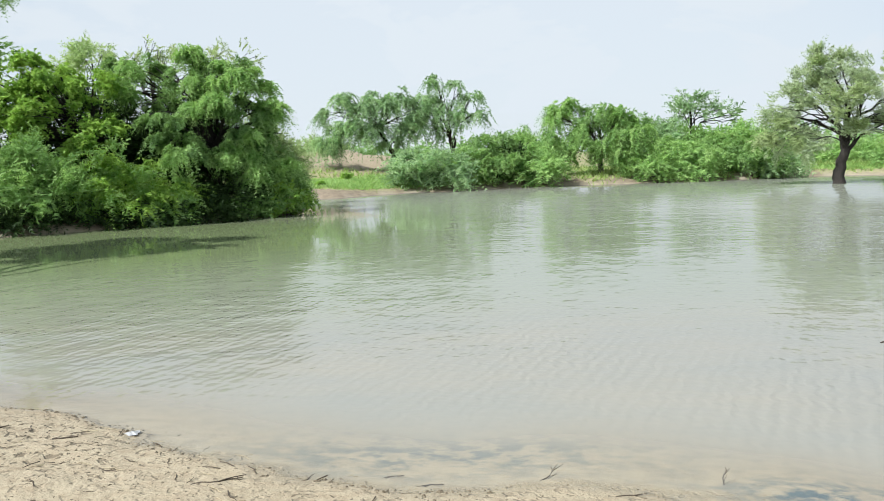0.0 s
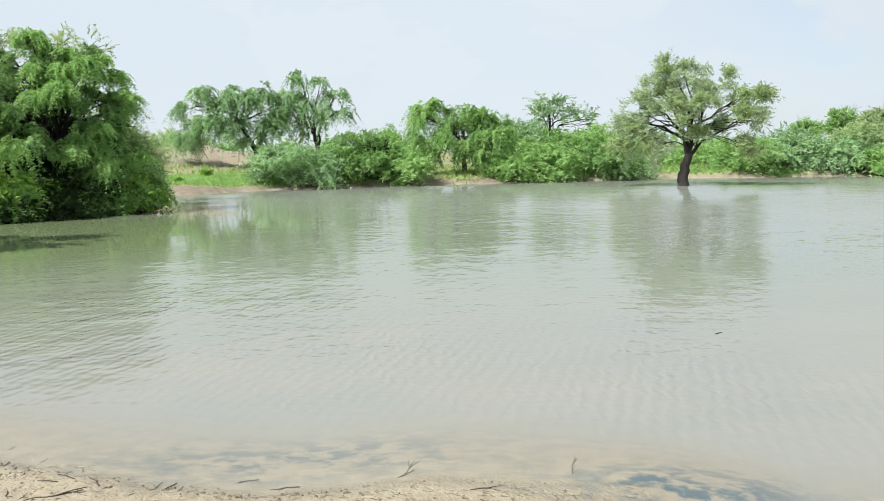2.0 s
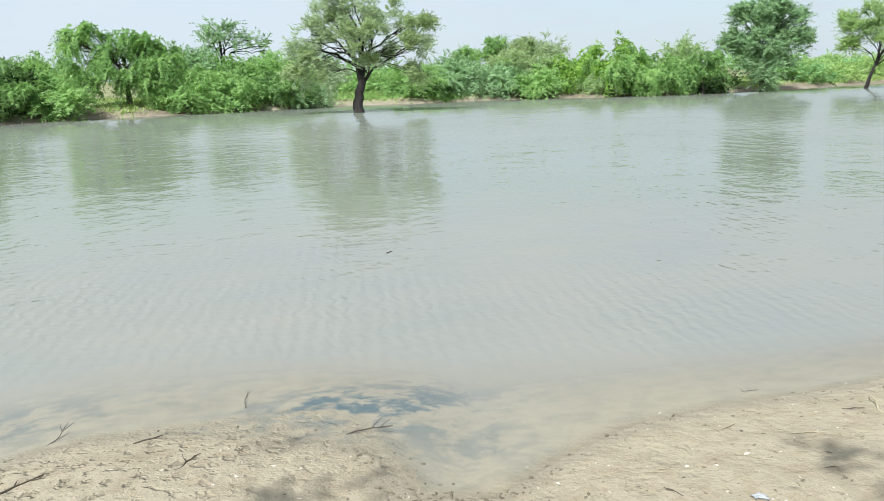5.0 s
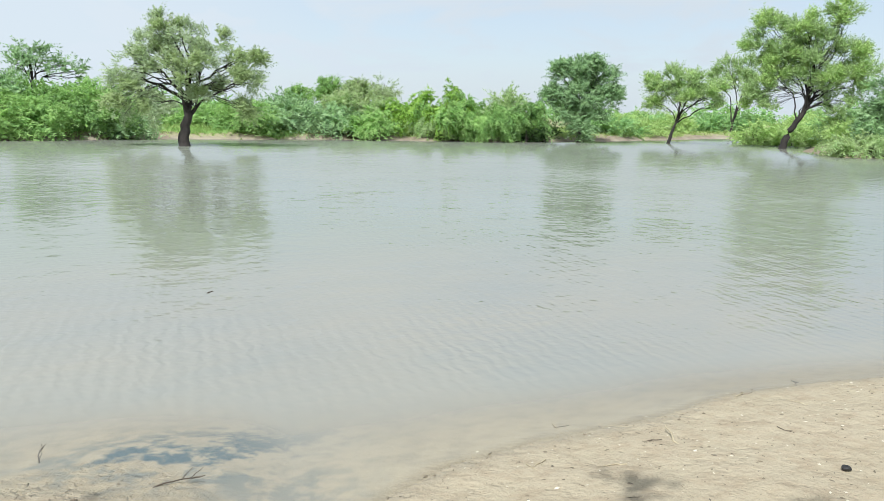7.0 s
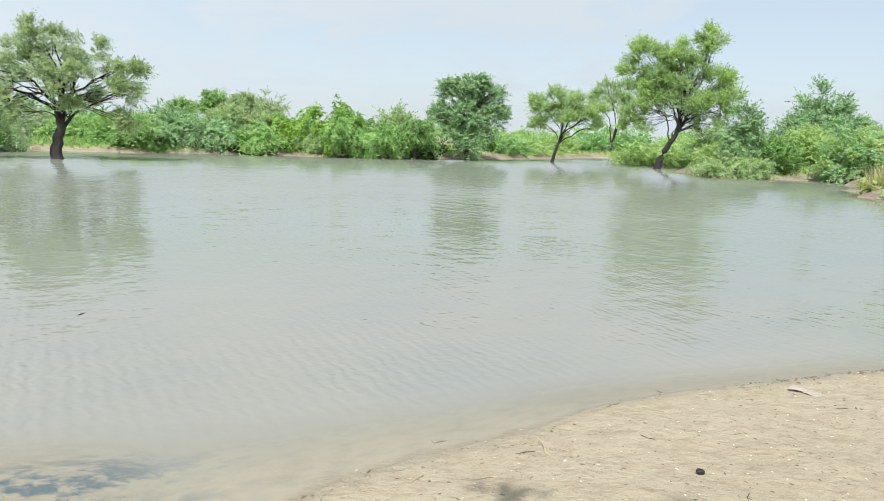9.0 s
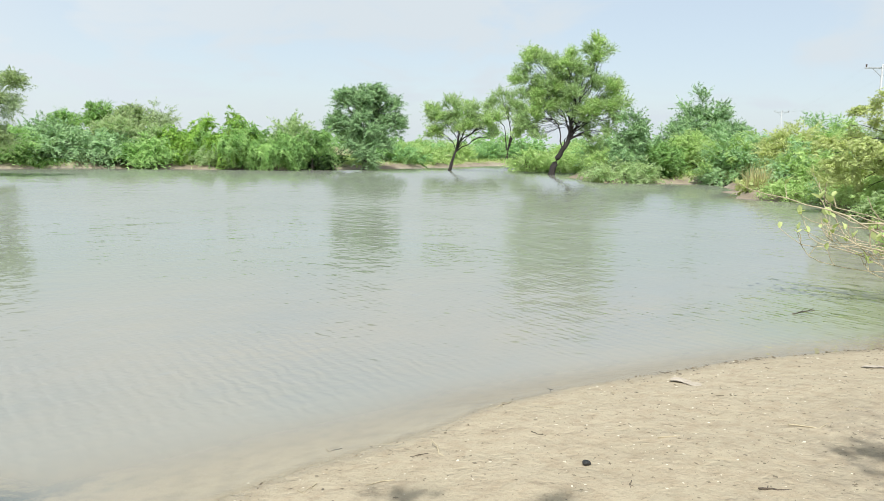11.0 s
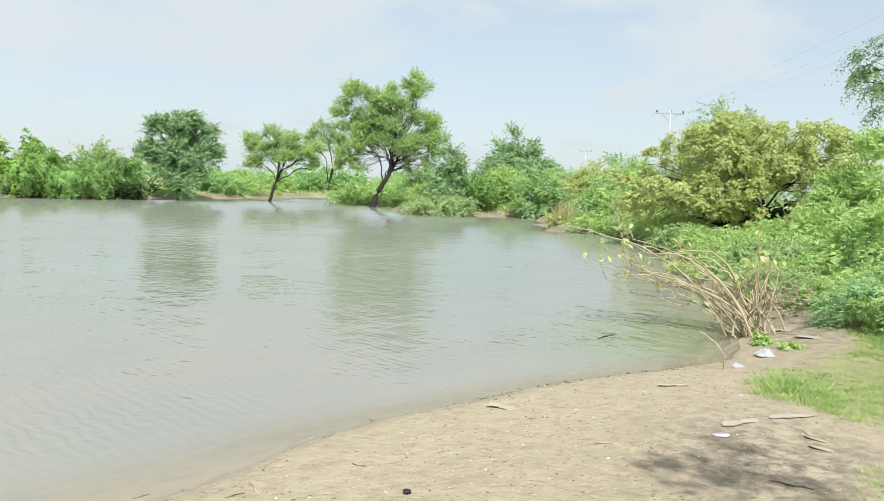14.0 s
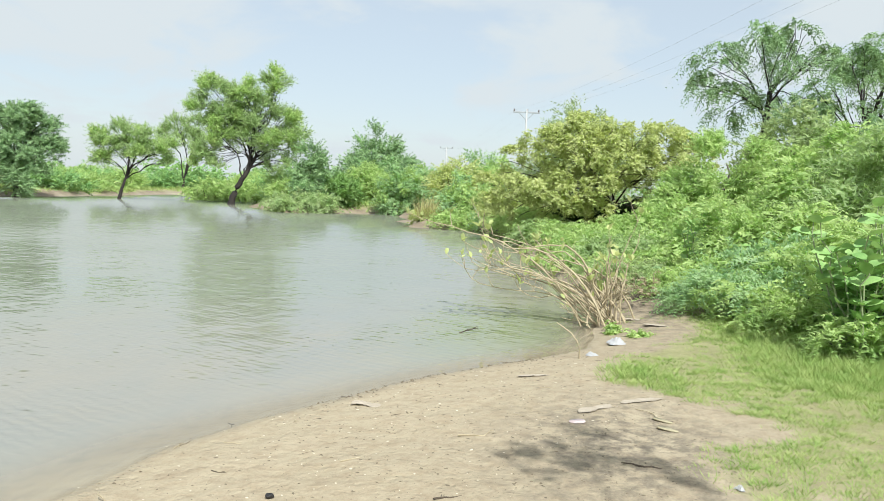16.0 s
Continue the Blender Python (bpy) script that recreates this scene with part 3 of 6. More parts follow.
def ground_height(x, y, d=None):
    x, y = np.asarray(x, float), np.asarray(y, float)
    d = shore_distance(x, y) if d is None else d
    r = np.hypot(x, y)
    near = near_part(x, y)
    d = d + wavy(x, y, 1.4, 3) * np.clip((r / 25) ** 2, 0.03, 1.0) * 0.8
    land = np.maximum(d, 0)
    beach = 0.16 * (1 - np.exp(-land / 1.6)) + 0.012 * land
    bank = 0.42 * (1 - np.exp(-land / 0.9)) + 0.35 * (1 - np.exp(-land / 9.0)) + 0.10 * wavy(x, y, 0.5, 4) * np.clip(land / 3, 0, 1)
    up = near * beach + (1 - near) * bank
    up += bump_at(x, y, -6.5, 49, 5.5, 5, 0.75) * (1 + 0.9 * wavy(x, y, 0.9, 4)) + bump_at(x, y, -14, 52, 9, 8, 0.7)
    up += bump_at(x, y, 60, 10, 9, 4, 0.3)
    sea = -np.minimum(-np.minimum(d, 0), 30)
    down = near * 0.55 * (1 - np.exp(sea / np.interp(x, [1.5, 5.0, 7.0], [3.4, 1.7, 1.4]))) + (1 - near) * 1.0 * (1 - np.exp(sea / 2.0))
    down = down - bump_at(x, y, 1.95, 3.6, 0.8, 0.5, 0.05)
    z = np.where(d > 0, up, -np.maximum(down, 0.004))
    rough = wavy(x, y, 5.0, 3) * 0.017 * np.clip(1.5 - r / 40, 0, 1) * np.clip(0.08 + land * 0.9, 0.08, 1)
    trod = np.exp(-(((x + 2.6) / 1.6) ** 2 + ((y - 4.2) / 0.9) ** 2))
    z = z + rough + trod * 0.022 * wavy(x, y, 13.0, 2)
    far = np.clip((r - 90) / 500, 0, 1)
    return z + far * 0.6 + far * wavy(x, y, 0.02, 2) * 0.5


def polar_grid():
    radii = np.concatenate([[0.002], np.geomspace(0.15, 2.0, 24)[:-1], np.geomspace(2.0, 13.0, 150)[:-1], np.geomspace(13.0, 95.0, 84)[:-1], np.geomspace(95.0, 3000.0, 26)])
    turns = np.concatenate([np.arange(-35, 130, 0.6), np.arange(130, 325, 3.0)])
    ang = np.radians(turns)
    rr, aa = np.meshgrid(radii, ang, indexing="ij")
    x, y = 0.3 + rr * np.cos(aa), rr * np.sin(aa)
    n, m = rr.shape
    i, j = np.meshgrid(np.arange(n - 1), np.arange(m), indexing="ij")
    j2 = (j + 1) % m
    faces = np.stack([i * m + j, (i + 1) * m + j, (i + 1) * m + j2, i * m + j2], -1).reshape(-1, 4)
    return x.ravel(), y.ravel(), faces


def turf_cover(x, y, d):
    """How grassy the land is, 0 to 1."""
    near = near_part(x, y)
    far = np.clip((d - 0.15) / 1.2, 0, 1) * (0.95 + 0.4 * wavy(x, y, 0.35, 3))
    far *= 1 - np.exp(-(((x + 7) / 5.0) ** 2 + ((y - 48.5) / 4.5) ** 2)) * 1.2
    far *= 1 - 0.3 * np.exp(-(((x - 20) / 4.5) ** 2 + ((y - 45) / 1.8) ** 2))
    line = np.interp(x, [4.4, 4.7, 5.3, 5.6, 5.9, 6.2, 6.5, 7.0, 7.3, 8.5, 10.2, 12.0, 17.0], [-0.95, -0.80, -1.0, -1.4, -1.55, -1.18, -0.80, -0.44, -0.30, -0.6, -1.4, -2.15, -2.3])
    edge = np.clip((line - y + 0.22 * wavy(x, y, 3.0, 3)) / 0.35, 0, 1) * np.clip(1.15 - 1.6 * np.exp(-(((x - 6.0) / 0.8) ** 2 + ((y + 1.5) / 0.5) ** 2)) * (0.5 + 1.4 * wavy(x, y, 2.6, 3)), 0.1, 1)
    mine = edge * np.clip(0.72 + (x - 4.4 + 1.3 * wavy(x, y, 1.5, 3)) / 2.2, 0, 1)
    return np.clip(near * mine + (1 - near) * np.clip(far, 0, 1), 0, 1)


gx, gy, gfaces = polar_grid()
gd = shore_distance(gx, gy)
gz = ground_height(gx, gy, gd)
g_turf = turf_cover(gx, gy, gd)
g_bank = (1 - near_part(gx, gy)) * (1 - 0.75 * np.exp(-(((gx + 6) / 7) ** 2 + ((gy - 48) / 7) ** 2))) * 0.85
g_wet = np.exp(-(((gz - 0.003) / 0.008) ** 2))
g_silt = np.clip(np.exp(-(((gx - 1.95) / 0.7) ** 2 + ((gy - 3.6) / 0.42) ** 2)) * 1.2, 0, 0.85) + 0.38 * np.exp(-(((gx - 2.1) / 0.35) ** 2 + ((gy - 2.85) / 0.3) ** 2)) + 0.75 * np.exp(-(((gx + 0.1) / 1.1) ** 2 + ((gy - 4.6) / 0.5) ** 2))
g_silt *= np.clip(-gz / 0.02 + 0.5, 0, 1)
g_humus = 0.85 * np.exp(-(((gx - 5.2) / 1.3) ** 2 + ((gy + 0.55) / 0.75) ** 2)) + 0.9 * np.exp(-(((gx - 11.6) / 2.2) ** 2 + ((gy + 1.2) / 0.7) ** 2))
g_trod = np.clip(1.3 * np.exp(-(((gx + 2.7) / 1.0) ** 2 + ((gy - 4.45) / 0.55) ** 2)) + 0.8 * np.exp(-(((gx + 0.2) / 1.5) ** 2 + ((gy - 3.35) / 0.45) ** 2)), 0, 1)
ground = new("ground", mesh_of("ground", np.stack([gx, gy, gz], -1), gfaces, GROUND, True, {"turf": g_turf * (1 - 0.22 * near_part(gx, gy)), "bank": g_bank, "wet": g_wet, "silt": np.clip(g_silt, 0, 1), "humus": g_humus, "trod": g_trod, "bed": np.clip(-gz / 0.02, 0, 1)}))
tagged(ground, "pale sandy shore and grassy banks of bare earth", "ground", kind="structure")

wet_face = (gz[gfaces].min(1) < 0.03) & (np.hypot(gx, gy)[gfaces].max(1) < 150) & (gd[gfaces].min(1) < 3)
used = np.unique(gfaces[wet_face])
index = np.full(len(gx), -1)
index[used] = np.arange(len(used))
wx, wy = gx[used], gy[used]
sheltered = np.clip(2.0 * np.exp(-(((wx + 7) / 7.0) ** 2 + ((wy - 20) / 7.0) ** 2)), 0, 1)
out = np.hypot(wx, wy)
cove = np.exp(-(((wx - 10.0) / 2.2) ** 2 + ((wy - 0.7) / 1.0) ** 2))
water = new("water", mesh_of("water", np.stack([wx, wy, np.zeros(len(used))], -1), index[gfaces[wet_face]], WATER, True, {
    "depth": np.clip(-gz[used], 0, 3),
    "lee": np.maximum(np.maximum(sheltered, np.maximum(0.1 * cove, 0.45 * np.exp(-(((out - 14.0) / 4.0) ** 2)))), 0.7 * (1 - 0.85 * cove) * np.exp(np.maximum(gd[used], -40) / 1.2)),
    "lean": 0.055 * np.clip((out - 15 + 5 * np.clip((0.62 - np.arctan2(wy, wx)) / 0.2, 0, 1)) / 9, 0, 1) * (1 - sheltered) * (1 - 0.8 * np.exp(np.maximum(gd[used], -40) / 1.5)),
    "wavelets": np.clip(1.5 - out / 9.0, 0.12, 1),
    # the cove term puts the thicket's reflection into the water colour
    "green_tint": np.clip(1.5 * np.exp(-(((wx + 7) / 6.5) ** 2 + ((wy - 17.5) / 6.0) ** 2)) + 0.65 * cove, 0, 1),
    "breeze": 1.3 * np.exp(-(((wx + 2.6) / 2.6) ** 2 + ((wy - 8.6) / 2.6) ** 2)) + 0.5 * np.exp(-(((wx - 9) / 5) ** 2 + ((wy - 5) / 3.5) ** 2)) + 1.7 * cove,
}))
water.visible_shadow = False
tagged(water, "calm muddy grey-green pond water with light ripples", "water", kind="structure")


def ground_at(x, y):
    return float(ground_height(np.array([x]), np.array([y]))[0])


# ---------- trees and shrubs ----------
def across(x, y):
    """Turn of a plant whose own x runs across the view from the beach."""
    return math.degrees(math.atan2(y, x - 0.3)) - 90.0


def leaf_size(x, y):
    return min(max(0.0039 * math.hypot(x, y), 0.080), 0.205)


# lighter leaf for the front tufts: sunlit highlights put into the colour
LIT_LEAF = {"weep": "fresh", "fresh": "light_green", "vine": "light_green", "blue": "mint", "olive": "acacia", "mint": "bright"}


def bush(name, x, y, wide, top, style, leaf, label, seed, deep=None, cover=0.74, category="shrub", bark=BARK_GREY, group="", low=0.0, size=1.0, lumps=1.0):
    """A many-stemmed shrub: stems from one foot and a lumpy crown down to the ground."""
    rng = np.random.default_rng(seed)
    z = ground_at(x, y)
    ob = thing(name, x, y, z - 0.03, label, category, group, across(x, y))
    top = top - z
    deep = deep or wide
    ls = leaf_size(x, y) * size
    # big central dome and smaller domes round it
    blobs = [(0, 0, low + (top - low) * 0.50, wide * 0.36, deep * 0.34, (top - low) * 0.47)]
    for k in range(8):
        a = rng.uniform(0, 6.28) if k > 1 else math.pi * k
        rad = rng.uniform(0.22, 0.30)
        hz = rng.uniform(0.25, 0.62) if 1 < k < 5 else rng.uniform(0.16, 0.36)
        blobs.append((math.cos(a) * wide * (0.5 - rad * 0.8), math.sin(a) * deep * (0.5 - rad * 0.8), low + (top - low) * hz, wide * rad, deep * rad, (top - low) * rng.uniform(0.22, 0.32)))
    stems = 5 + int(rng.integers(0, 3))
    for k in range(stems):
        bx, by, bz, *_ = blobs[k % len(blobs)]
        foot = rng.normal(0, 0.05 * wide, 2)
        tip = (bx + rng.normal(0, wide * 0.08), by + rng.normal(0, wide * 0.08), bz + top * rng.uniform(0.0, 0.22))
        r0 = max(0.018, 0.022 * top) * rng.uniform(0.7, 1.3)
        part("stem", tube(bent(rng, (*foot, -0.05), tip, 8, 0.14), np.linspace(r0, r0 * 0.25, 8), 6), bark, ob)
    part("crown", foliage(rng, blobs, ls, style, cover, lumps), LEAF[leaf], ob, smooth=False)
    # front tufts in a lighter leaf colour imitate sunlit sprays
    if leaf in LIT_LEAF and wide > 1.0 and name != "scrub":
        tips = []
        for k in range(int(9 + 2.5 * wide)):
            cx, cy, cz, rx, ry, rz = blobs[int(rng.integers(0, len(blobs)))]
            d = unit(rng.normal(0, 0.6, 3) + [0, -0.8, 0.0 if "hang" in STYLE[style] else 0.45])
            q = wide * rng.uniform(0.045, 0.085)
            tips.append((cx + d[0] * rx, cy + d[1] * ry, cz + d[2] * rz, q, q, q))
        part("outer_crown", foliage(rng, tips, ls, style, cover * 0.65, 0.05), LEAF[LIT_LEAF[leaf]], ob, "front leaves in a lighter colour for sunlit highlights", smooth=False)
    return ob


def tree(name, x, y, trunk, girth, clumps, style, leaf, label, seed, cover=1.8, bark=BARK, z=None, fork=0.7, size=1.0, lumps=1.0, twiggy=2, turn=None, sprays=None, limbs=1.0):
    """A tapered trunk through the places of trunk, limbs to every clump (across, away, up, radius, flat) and its leaves."""
    rng = np.random.default_rng(seed)
    z = ground_at(x, y) if z is None else z
    ob = thing(name, x, y, z - 0.05, label, "tree", "", across(x, y) if turn is None else turn)
    ls = leaf_size(x, y) * size
    tp = np.array(trunk, float)
    t = np.linspace(0, len(tp) - 1, 14)
    path = np.stack([np.interp(t, np.arange(len(tp)), tp[:, k]) for k in range(3)], -1)
    path[1:-1] += rng.normal(0, girth * 0.12, (12, 3))
    radii = girth * (1.0 - 0.55 * np.linspace(0, 1, 14))
    radii[0] *= 1.35
    radii[1] *= 1.1
    part("trunk", tube(path, radii, 12), bark, ob)
    blobs = []
    for k, (cx, cy, cz, r, flat) in enumerate(clumps):
        goal = np.array([cx, cy, cz])
        i = int(np.clip((fork + rng.uniform(-0.28, 0.2)) * 13, 5, 13))
        start = path[i]
        r0 = radii[i] * rng.uniform(0.5, 0.75) * limbs
        if cz < start[2] + 0.6:
            r0 *= 0.5
        rise = unit(path[i] - path[i - 2])  # a limb leaves along the trunk, then bends out
        end = goal + [0, 0, 0.15 * r]
        span = np.linalg.norm(end - start)
        knee = start + rise * span * rng.uniform(0.30, 0.45) + (end - start) * 0.12
        q = np.linspace(0, 1, 10)[:, None]
        way = start * (1 - q) ** 2 + knee * 2 * q * (1 - q) + end * q**2 + (bent(rng, start, end, 10, 0.07) - start - (end - start) * q)
        rr = np.linspace(r0, max(0.012 * limbs, r0 * 0.22), 10)
        limb = part("limb", tube(way, rr, 8), bark, ob)
        for q in range(twiggy * 3):
            j = int(rng.integers(4, 9))
            tip = goal + unit(rng.normal(0, 1, 3)) * r * [0.9, 0.9, 0.9 * flat]
            part("branch", tube(bent(rng, way[j], tip, 7, 0.09), np.linspace(rr[j] * 0.6, 0.008, 7), 5), bark, limb)
        blobs.append((cx, cy, cz, r, r, r * flat))
    part("crown", foliage(rng, blobs, ls, style, cover, lumps), LEAF[leaf], ob, smooth=False)
    if sprays:  # sprays towards the front; a lighter leaf here paints sunlit highlights
        tips = []
        for k in range(sprays[0]):
            cx, cy, cz, r, _, rz = blobs[int(rng.integers(0, len(blobs)))]
            d = unit(rng.normal(0, 0.6, 3) + [0, -0.9, 0.35])
            q = rng.uniform(0.22, 0.42)
            tips.append((cx + d[0] * r * 1.05, cy + d[1] * r * 1.05, cz + d[2] * rz * 1.0, q, q, q * 1.1))
        part("outer_crown", foliage(rng, tips, ls, style, cover * 1.5, 0.05), LEAF[sprays[1]], ob, "front sprays, mostly in a lighter leaf colour for sunlit highlights", smooth=False)
    return ob


# the wooded point on the far side
tree("weeping_tree", -7.3, 24.4, [(0, 0, 0), (0.1, 0, 1.0), (0.1, 0, 2.0), (0.0, 0, 2.8)], 0.22,
     [(-1.35, 0.0, 4.04, 0.58, 0.8), (-0.1, 0.0, 4.27, 0.54, 0.8), (0.88, 0.0, 3.99, 0.58, 0.8), (-2.29, 0.24, 4.13, 0.5, 0.8), (-2.6, 0.0, 3.42, 0.46, 1.1), (-1.66, -0.48, 3.32, 0.58, 0.9), (-0.52, -0.6, 3.52, 0.63, 0.9),
      (0.57, -0.48, 3.32, 0.68, 0.9), (1.35, 0.0, 3.04, 0.63, 1.0), (1.82, 0.0, 2.47, 0.58, 1.1), (1.04, -0.72, 2.28, 0.63, 1.1), (1.56, -0.48, 1.52, 0.63, 1.1), (0.52, -0.84, 1.42, 0.46, 1.1), (-1.04, -1.56, 1.85, 0.68, 1.0),
      (-0.52, -1.68, 1.47, 0.54, 1.0), (-1.4, -1.32, 2.47, 0.46, 1.0), (1.82, -0.6, 0.9, 0.63, 0.9), (1.04, -0.84, 0.71, 0.5, 0.9), (0.21, 1.08, 3.23, 0.9, 0.85),
      (0.1, -1.0, 2.95, 0.55, 0.9), (-0.45, -0.95, 2.75, 0.5, 0.9), (0.6, -0.95, 2.7, 0.5, 0.9), (0.15, -0.6, 3.75, 0.5, 0.8)],
     "tiers", "weep", "tall weeping green tree with hanging branches on the far bank", 11, cover=1.25, fork=0.6, size=0.94, lumps=0.5, sprays=(30, "light_green"))
tree("vine_covered_tree", -10.6, 23.2, [(0, 0, 0), (0.1, 0, 1.2), (0.0, 0, 2.4)], 0.18,
     [(-1.2, -0.22, 3.75, 0.63, 0.8), (-1.95, -0.33, 3.4, 0.54, 0.9), (-2.05, -0.33, 2.8, 0.49, 1.0), (-0.4, -0.33, 3.62, 0.54, 0.85), (0.4, -0.44, 3.32, 0.54, 0.9), (-1.1, -0.88, 2.63, 0.49, 0.9), (0.2, -0.88, 2.54, 0.54, 0.9),
      (0.6, -0.99, 2.03, 0.49, 1.0), (-0.9, -0.66, 3.32, 0.49, 0.8), (-0.4, -0.99, 1.86, 0.49, 0.9), (-1.6, -0.66, 2.03, 0.54, 0.9), (-0.6, 0.77, 3.15, 0.88, 0.9)],
     "broad", "vine", "leafy tree overgrown with bright green creeper", 12, lumps=0.8, cover=1.35, size=0.78, sprays=(14, "vine"))
tree("pale_tree", -12.8, 29.3, [(0, 0, 0), (0.1, 0, 2), (0.0, 0, 4.2)], 0.12,
     [(0, 0, 5.0, 0.8, 0.7), (0.7, 0, 4.7, 0.6, 0.7), (-0.7, 0, 4.6, 0.7, 0.8)], "feather", "acacia", "thin yellow-green tree behind the thicket", 13, cover=0.83)
tree("wispy_tree", -10.4, 28.5, [(0, 0, 0), (0.1, 0, 2), (0.0, 0, 4.2)], 0.10,
     [(0, 0, 5.25, 0.45, 1.1), (0.5, 0, 4.8, 0.5, 0.9), (-0.5, 0, 4.8, 0.5, 0.9), (3.2, -0.4, 4.95, 0.55, 0.8), (2.4, -0.4, 4.95, 0.5, 0.8)],
     "feather", "olive", "thin wispy tree standing behind the thicket", 14, cover=0.39)
bush("feathery_shrub", -10.9, 20.9, 2.9, 2.55, "feather", "fresh", "feathery green shrub hanging over the bank", 21)
bush("feathery_shrub", -12.6, 20.4, 3.4, 3.0, "feather", "fresh", "feathery green shrub at the water's edge", 22)
bush("feathery_shrub", -9.0, 22.0, 2.4, 2.2, "arch", "vine", "bright feathery shrub below the creeper tree", 23)
bush("low_shrub", -7.8, 22.7, 1.6, 1.3, "arch", "vine", "low bright green shrub at the foot of the trees", 24)
# near-black thickets paint the shade in gaps and along the bank's foot
bush("shade_fill_thicket", -8.2, 25.0, 4.8, 4.2, "weep", "dark", "dense thicket under the trees, gap shade in its near-black leaf colour", 25, deep=2.0, size=1.5, cover=1.0)
bush("shade_fill_thicket", -11.4, 23.9, 4.2, 3.9, "feather", "dark", "dense thicket behind the shrubs, gap shade in its near-black leaf colour", 26, deep=2.0, size=1.5, cover=1.0)
bush("shade_fill_thicket", -9.7, 25.0, 3.2, 4.3, "feather", "dark", "tall thicket filling the gap between the trees, coloured as shade", 19, deep=1.6, size=1.5, cover=1.0)
bush("shade_fill_thicket", -6.9, 23.6, 3.0, 1.3, "feather", "dark", "undergrowth along the foot of the trees, coloured as shade", 17, deep=1.4)
bush("shade_fill_thicket", -9.6, 22.4, 3.0, 1.0, "feather", "dark", "undergrowth along the foot of the shrubs, coloured as shade", 18, deep=1.2)
bush("spreading_shrub", -5.9, 25.6, 2.3, 2.5, "weep", "weep", "dark drooping shrub at the end of the point", 27)
bush("spreading_shrub", -6.2, 27.4, 2.2, 3.3, "feather", "olive", "olive-green shrub leaning over the point", 28)
bush("low_shrub", -5.1, 24.7, 1.7, 1.0, "broad", "vine", "low leafy shrub reaching over the water", 29, size=0.9)
bush("thicket", -16.5, 22.0, 6.0, 3.6, "feather", "weep", "dense green thicket along the bank", 30, cover=0.45, size=1.5)

# the near-black leaves paint the shade under the bank's overhang
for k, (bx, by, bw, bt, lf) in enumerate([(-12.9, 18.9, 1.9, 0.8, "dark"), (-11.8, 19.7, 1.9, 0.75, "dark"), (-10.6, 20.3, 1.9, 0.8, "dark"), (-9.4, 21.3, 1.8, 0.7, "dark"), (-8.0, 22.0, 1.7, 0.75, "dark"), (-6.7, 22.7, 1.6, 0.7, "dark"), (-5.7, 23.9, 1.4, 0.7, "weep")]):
    bush("bank_shrub", bx, by, bw, bt, "arch", lf, "low shrub hanging over the water's edge, mostly coloured as bank shade", 230 + k, group="shrubs along the point", deep=1.2)

# the sandy bank behind, with weeping trees
bush("far_bush", -9.8, 60.0, 4.2, 3.3, "feather", "acacia", "pale green bush behind the sandy bank", 31)
bush("far_bush", -14.5, 58.0, 5.0, 3.4, "feather", "acacia", "pale green bush behind the sandy bank", 32)
tree("weeping_mesquite", -4.3, 45.0, [(1.2, 0, 0), (1.2, 0, 0.8), (0.8, 0, 1.6), (0.4, 0, 2.4)], 0.17,
     [(-1.3, 0, 4.0, 0.65, 0.8), (-2.2, 0.2, 3.1, 0.6, 1.1), (-0.3, -0.2, 3.2, 0.85, 0.8), (1.8, 0, 4.2, 0.6, 0.8), (1.1, -0.3, 3.4, 0.85, 0.8), (2.5, 0, 3.1, 0.65, 1.0), (-2.1, 0, 1.9, 0.65, 1.2),
      (-1.1, -0.3, 2.2, 0.7, 1.1), (0.1, -0.4, 2.0, 0.7, 1.1), (1.6, -0.4, 1.7, 0.7, 1.1), (2.2, 0, 2.3, 0.7, 1.0), (-2.5, 0.1, 1.2, 0.55, 1.1), (0.3, 0.4, 3.9, 0.6, 0.8)],
     "curtain", "blue", "weeping tree with long hanging blue-green branches", 33, cover=1.2, fork=0.75, size=0.85, sprays=(18, "mint"))
tree("weeping_mesquite", -0.2, 46.0, [(0.5, 0, 0), (0.45, 0, 1.0), (0.3, 0, 1.8), (0.0, 0, 2.8)], 0.15,
     [(-0.6, 0, 5.0, 0.65, 0.8), (0.7, 0, 4.6, 0.65, 0.8), (1.4, -0.2, 3.9, 0.5, 0.9), (1.9, 0, 3.1, 0.4, 1.2), (-0.9, 0, 3.9, 0.6, 0.9), (0.1, -0.3, 3.5, 0.7, 0.9), (-0.75, -0.4, 2.8, 0.6, 1.1),
      (0.85, -0.3, 2.8, 0.5, 1.1), (-0.2, 0, 2.2, 0.55, 1.1)],
     "curtain", "blue", "slender weeping tree with dark forked trunk", 34, cover=0.8, fork=0.7, size=0.75, sprays=(10, "mint"))
bush("sprawling_shrub", -0.9, 38.6, 3.7, 1.95, "arch", "blue", "sprawling light green shrub on the waterline", 35)
bush("sprawling_shrub", 0.9, 39.2, 2.2, 2.0, "arch", "fresh", "light green arching shrub beside the water", 36)
bush("round_bush", 2.3, 40.6, 3.3, 3.0, "weep", "weep", "round dark green bush on the bank", 37)
# near-black leaf paints the shade at the round bush's foot
bush("round_bush", 3.2, 40.9, 1.9, 2.2, "feather", "dark", "bush beside its round neighbour, with shade in its leaf colour", 38)
bush("sprawling_shrub", 4.5, 40.0, 2.7, 1.75, "arch", "fresh", "fresh green shrub hanging over the water", 39)
bush("far_bush", 6.4, 59.0, 3.6, 3.6, "feather", "teal", "distant green bush behind the bank", 40)
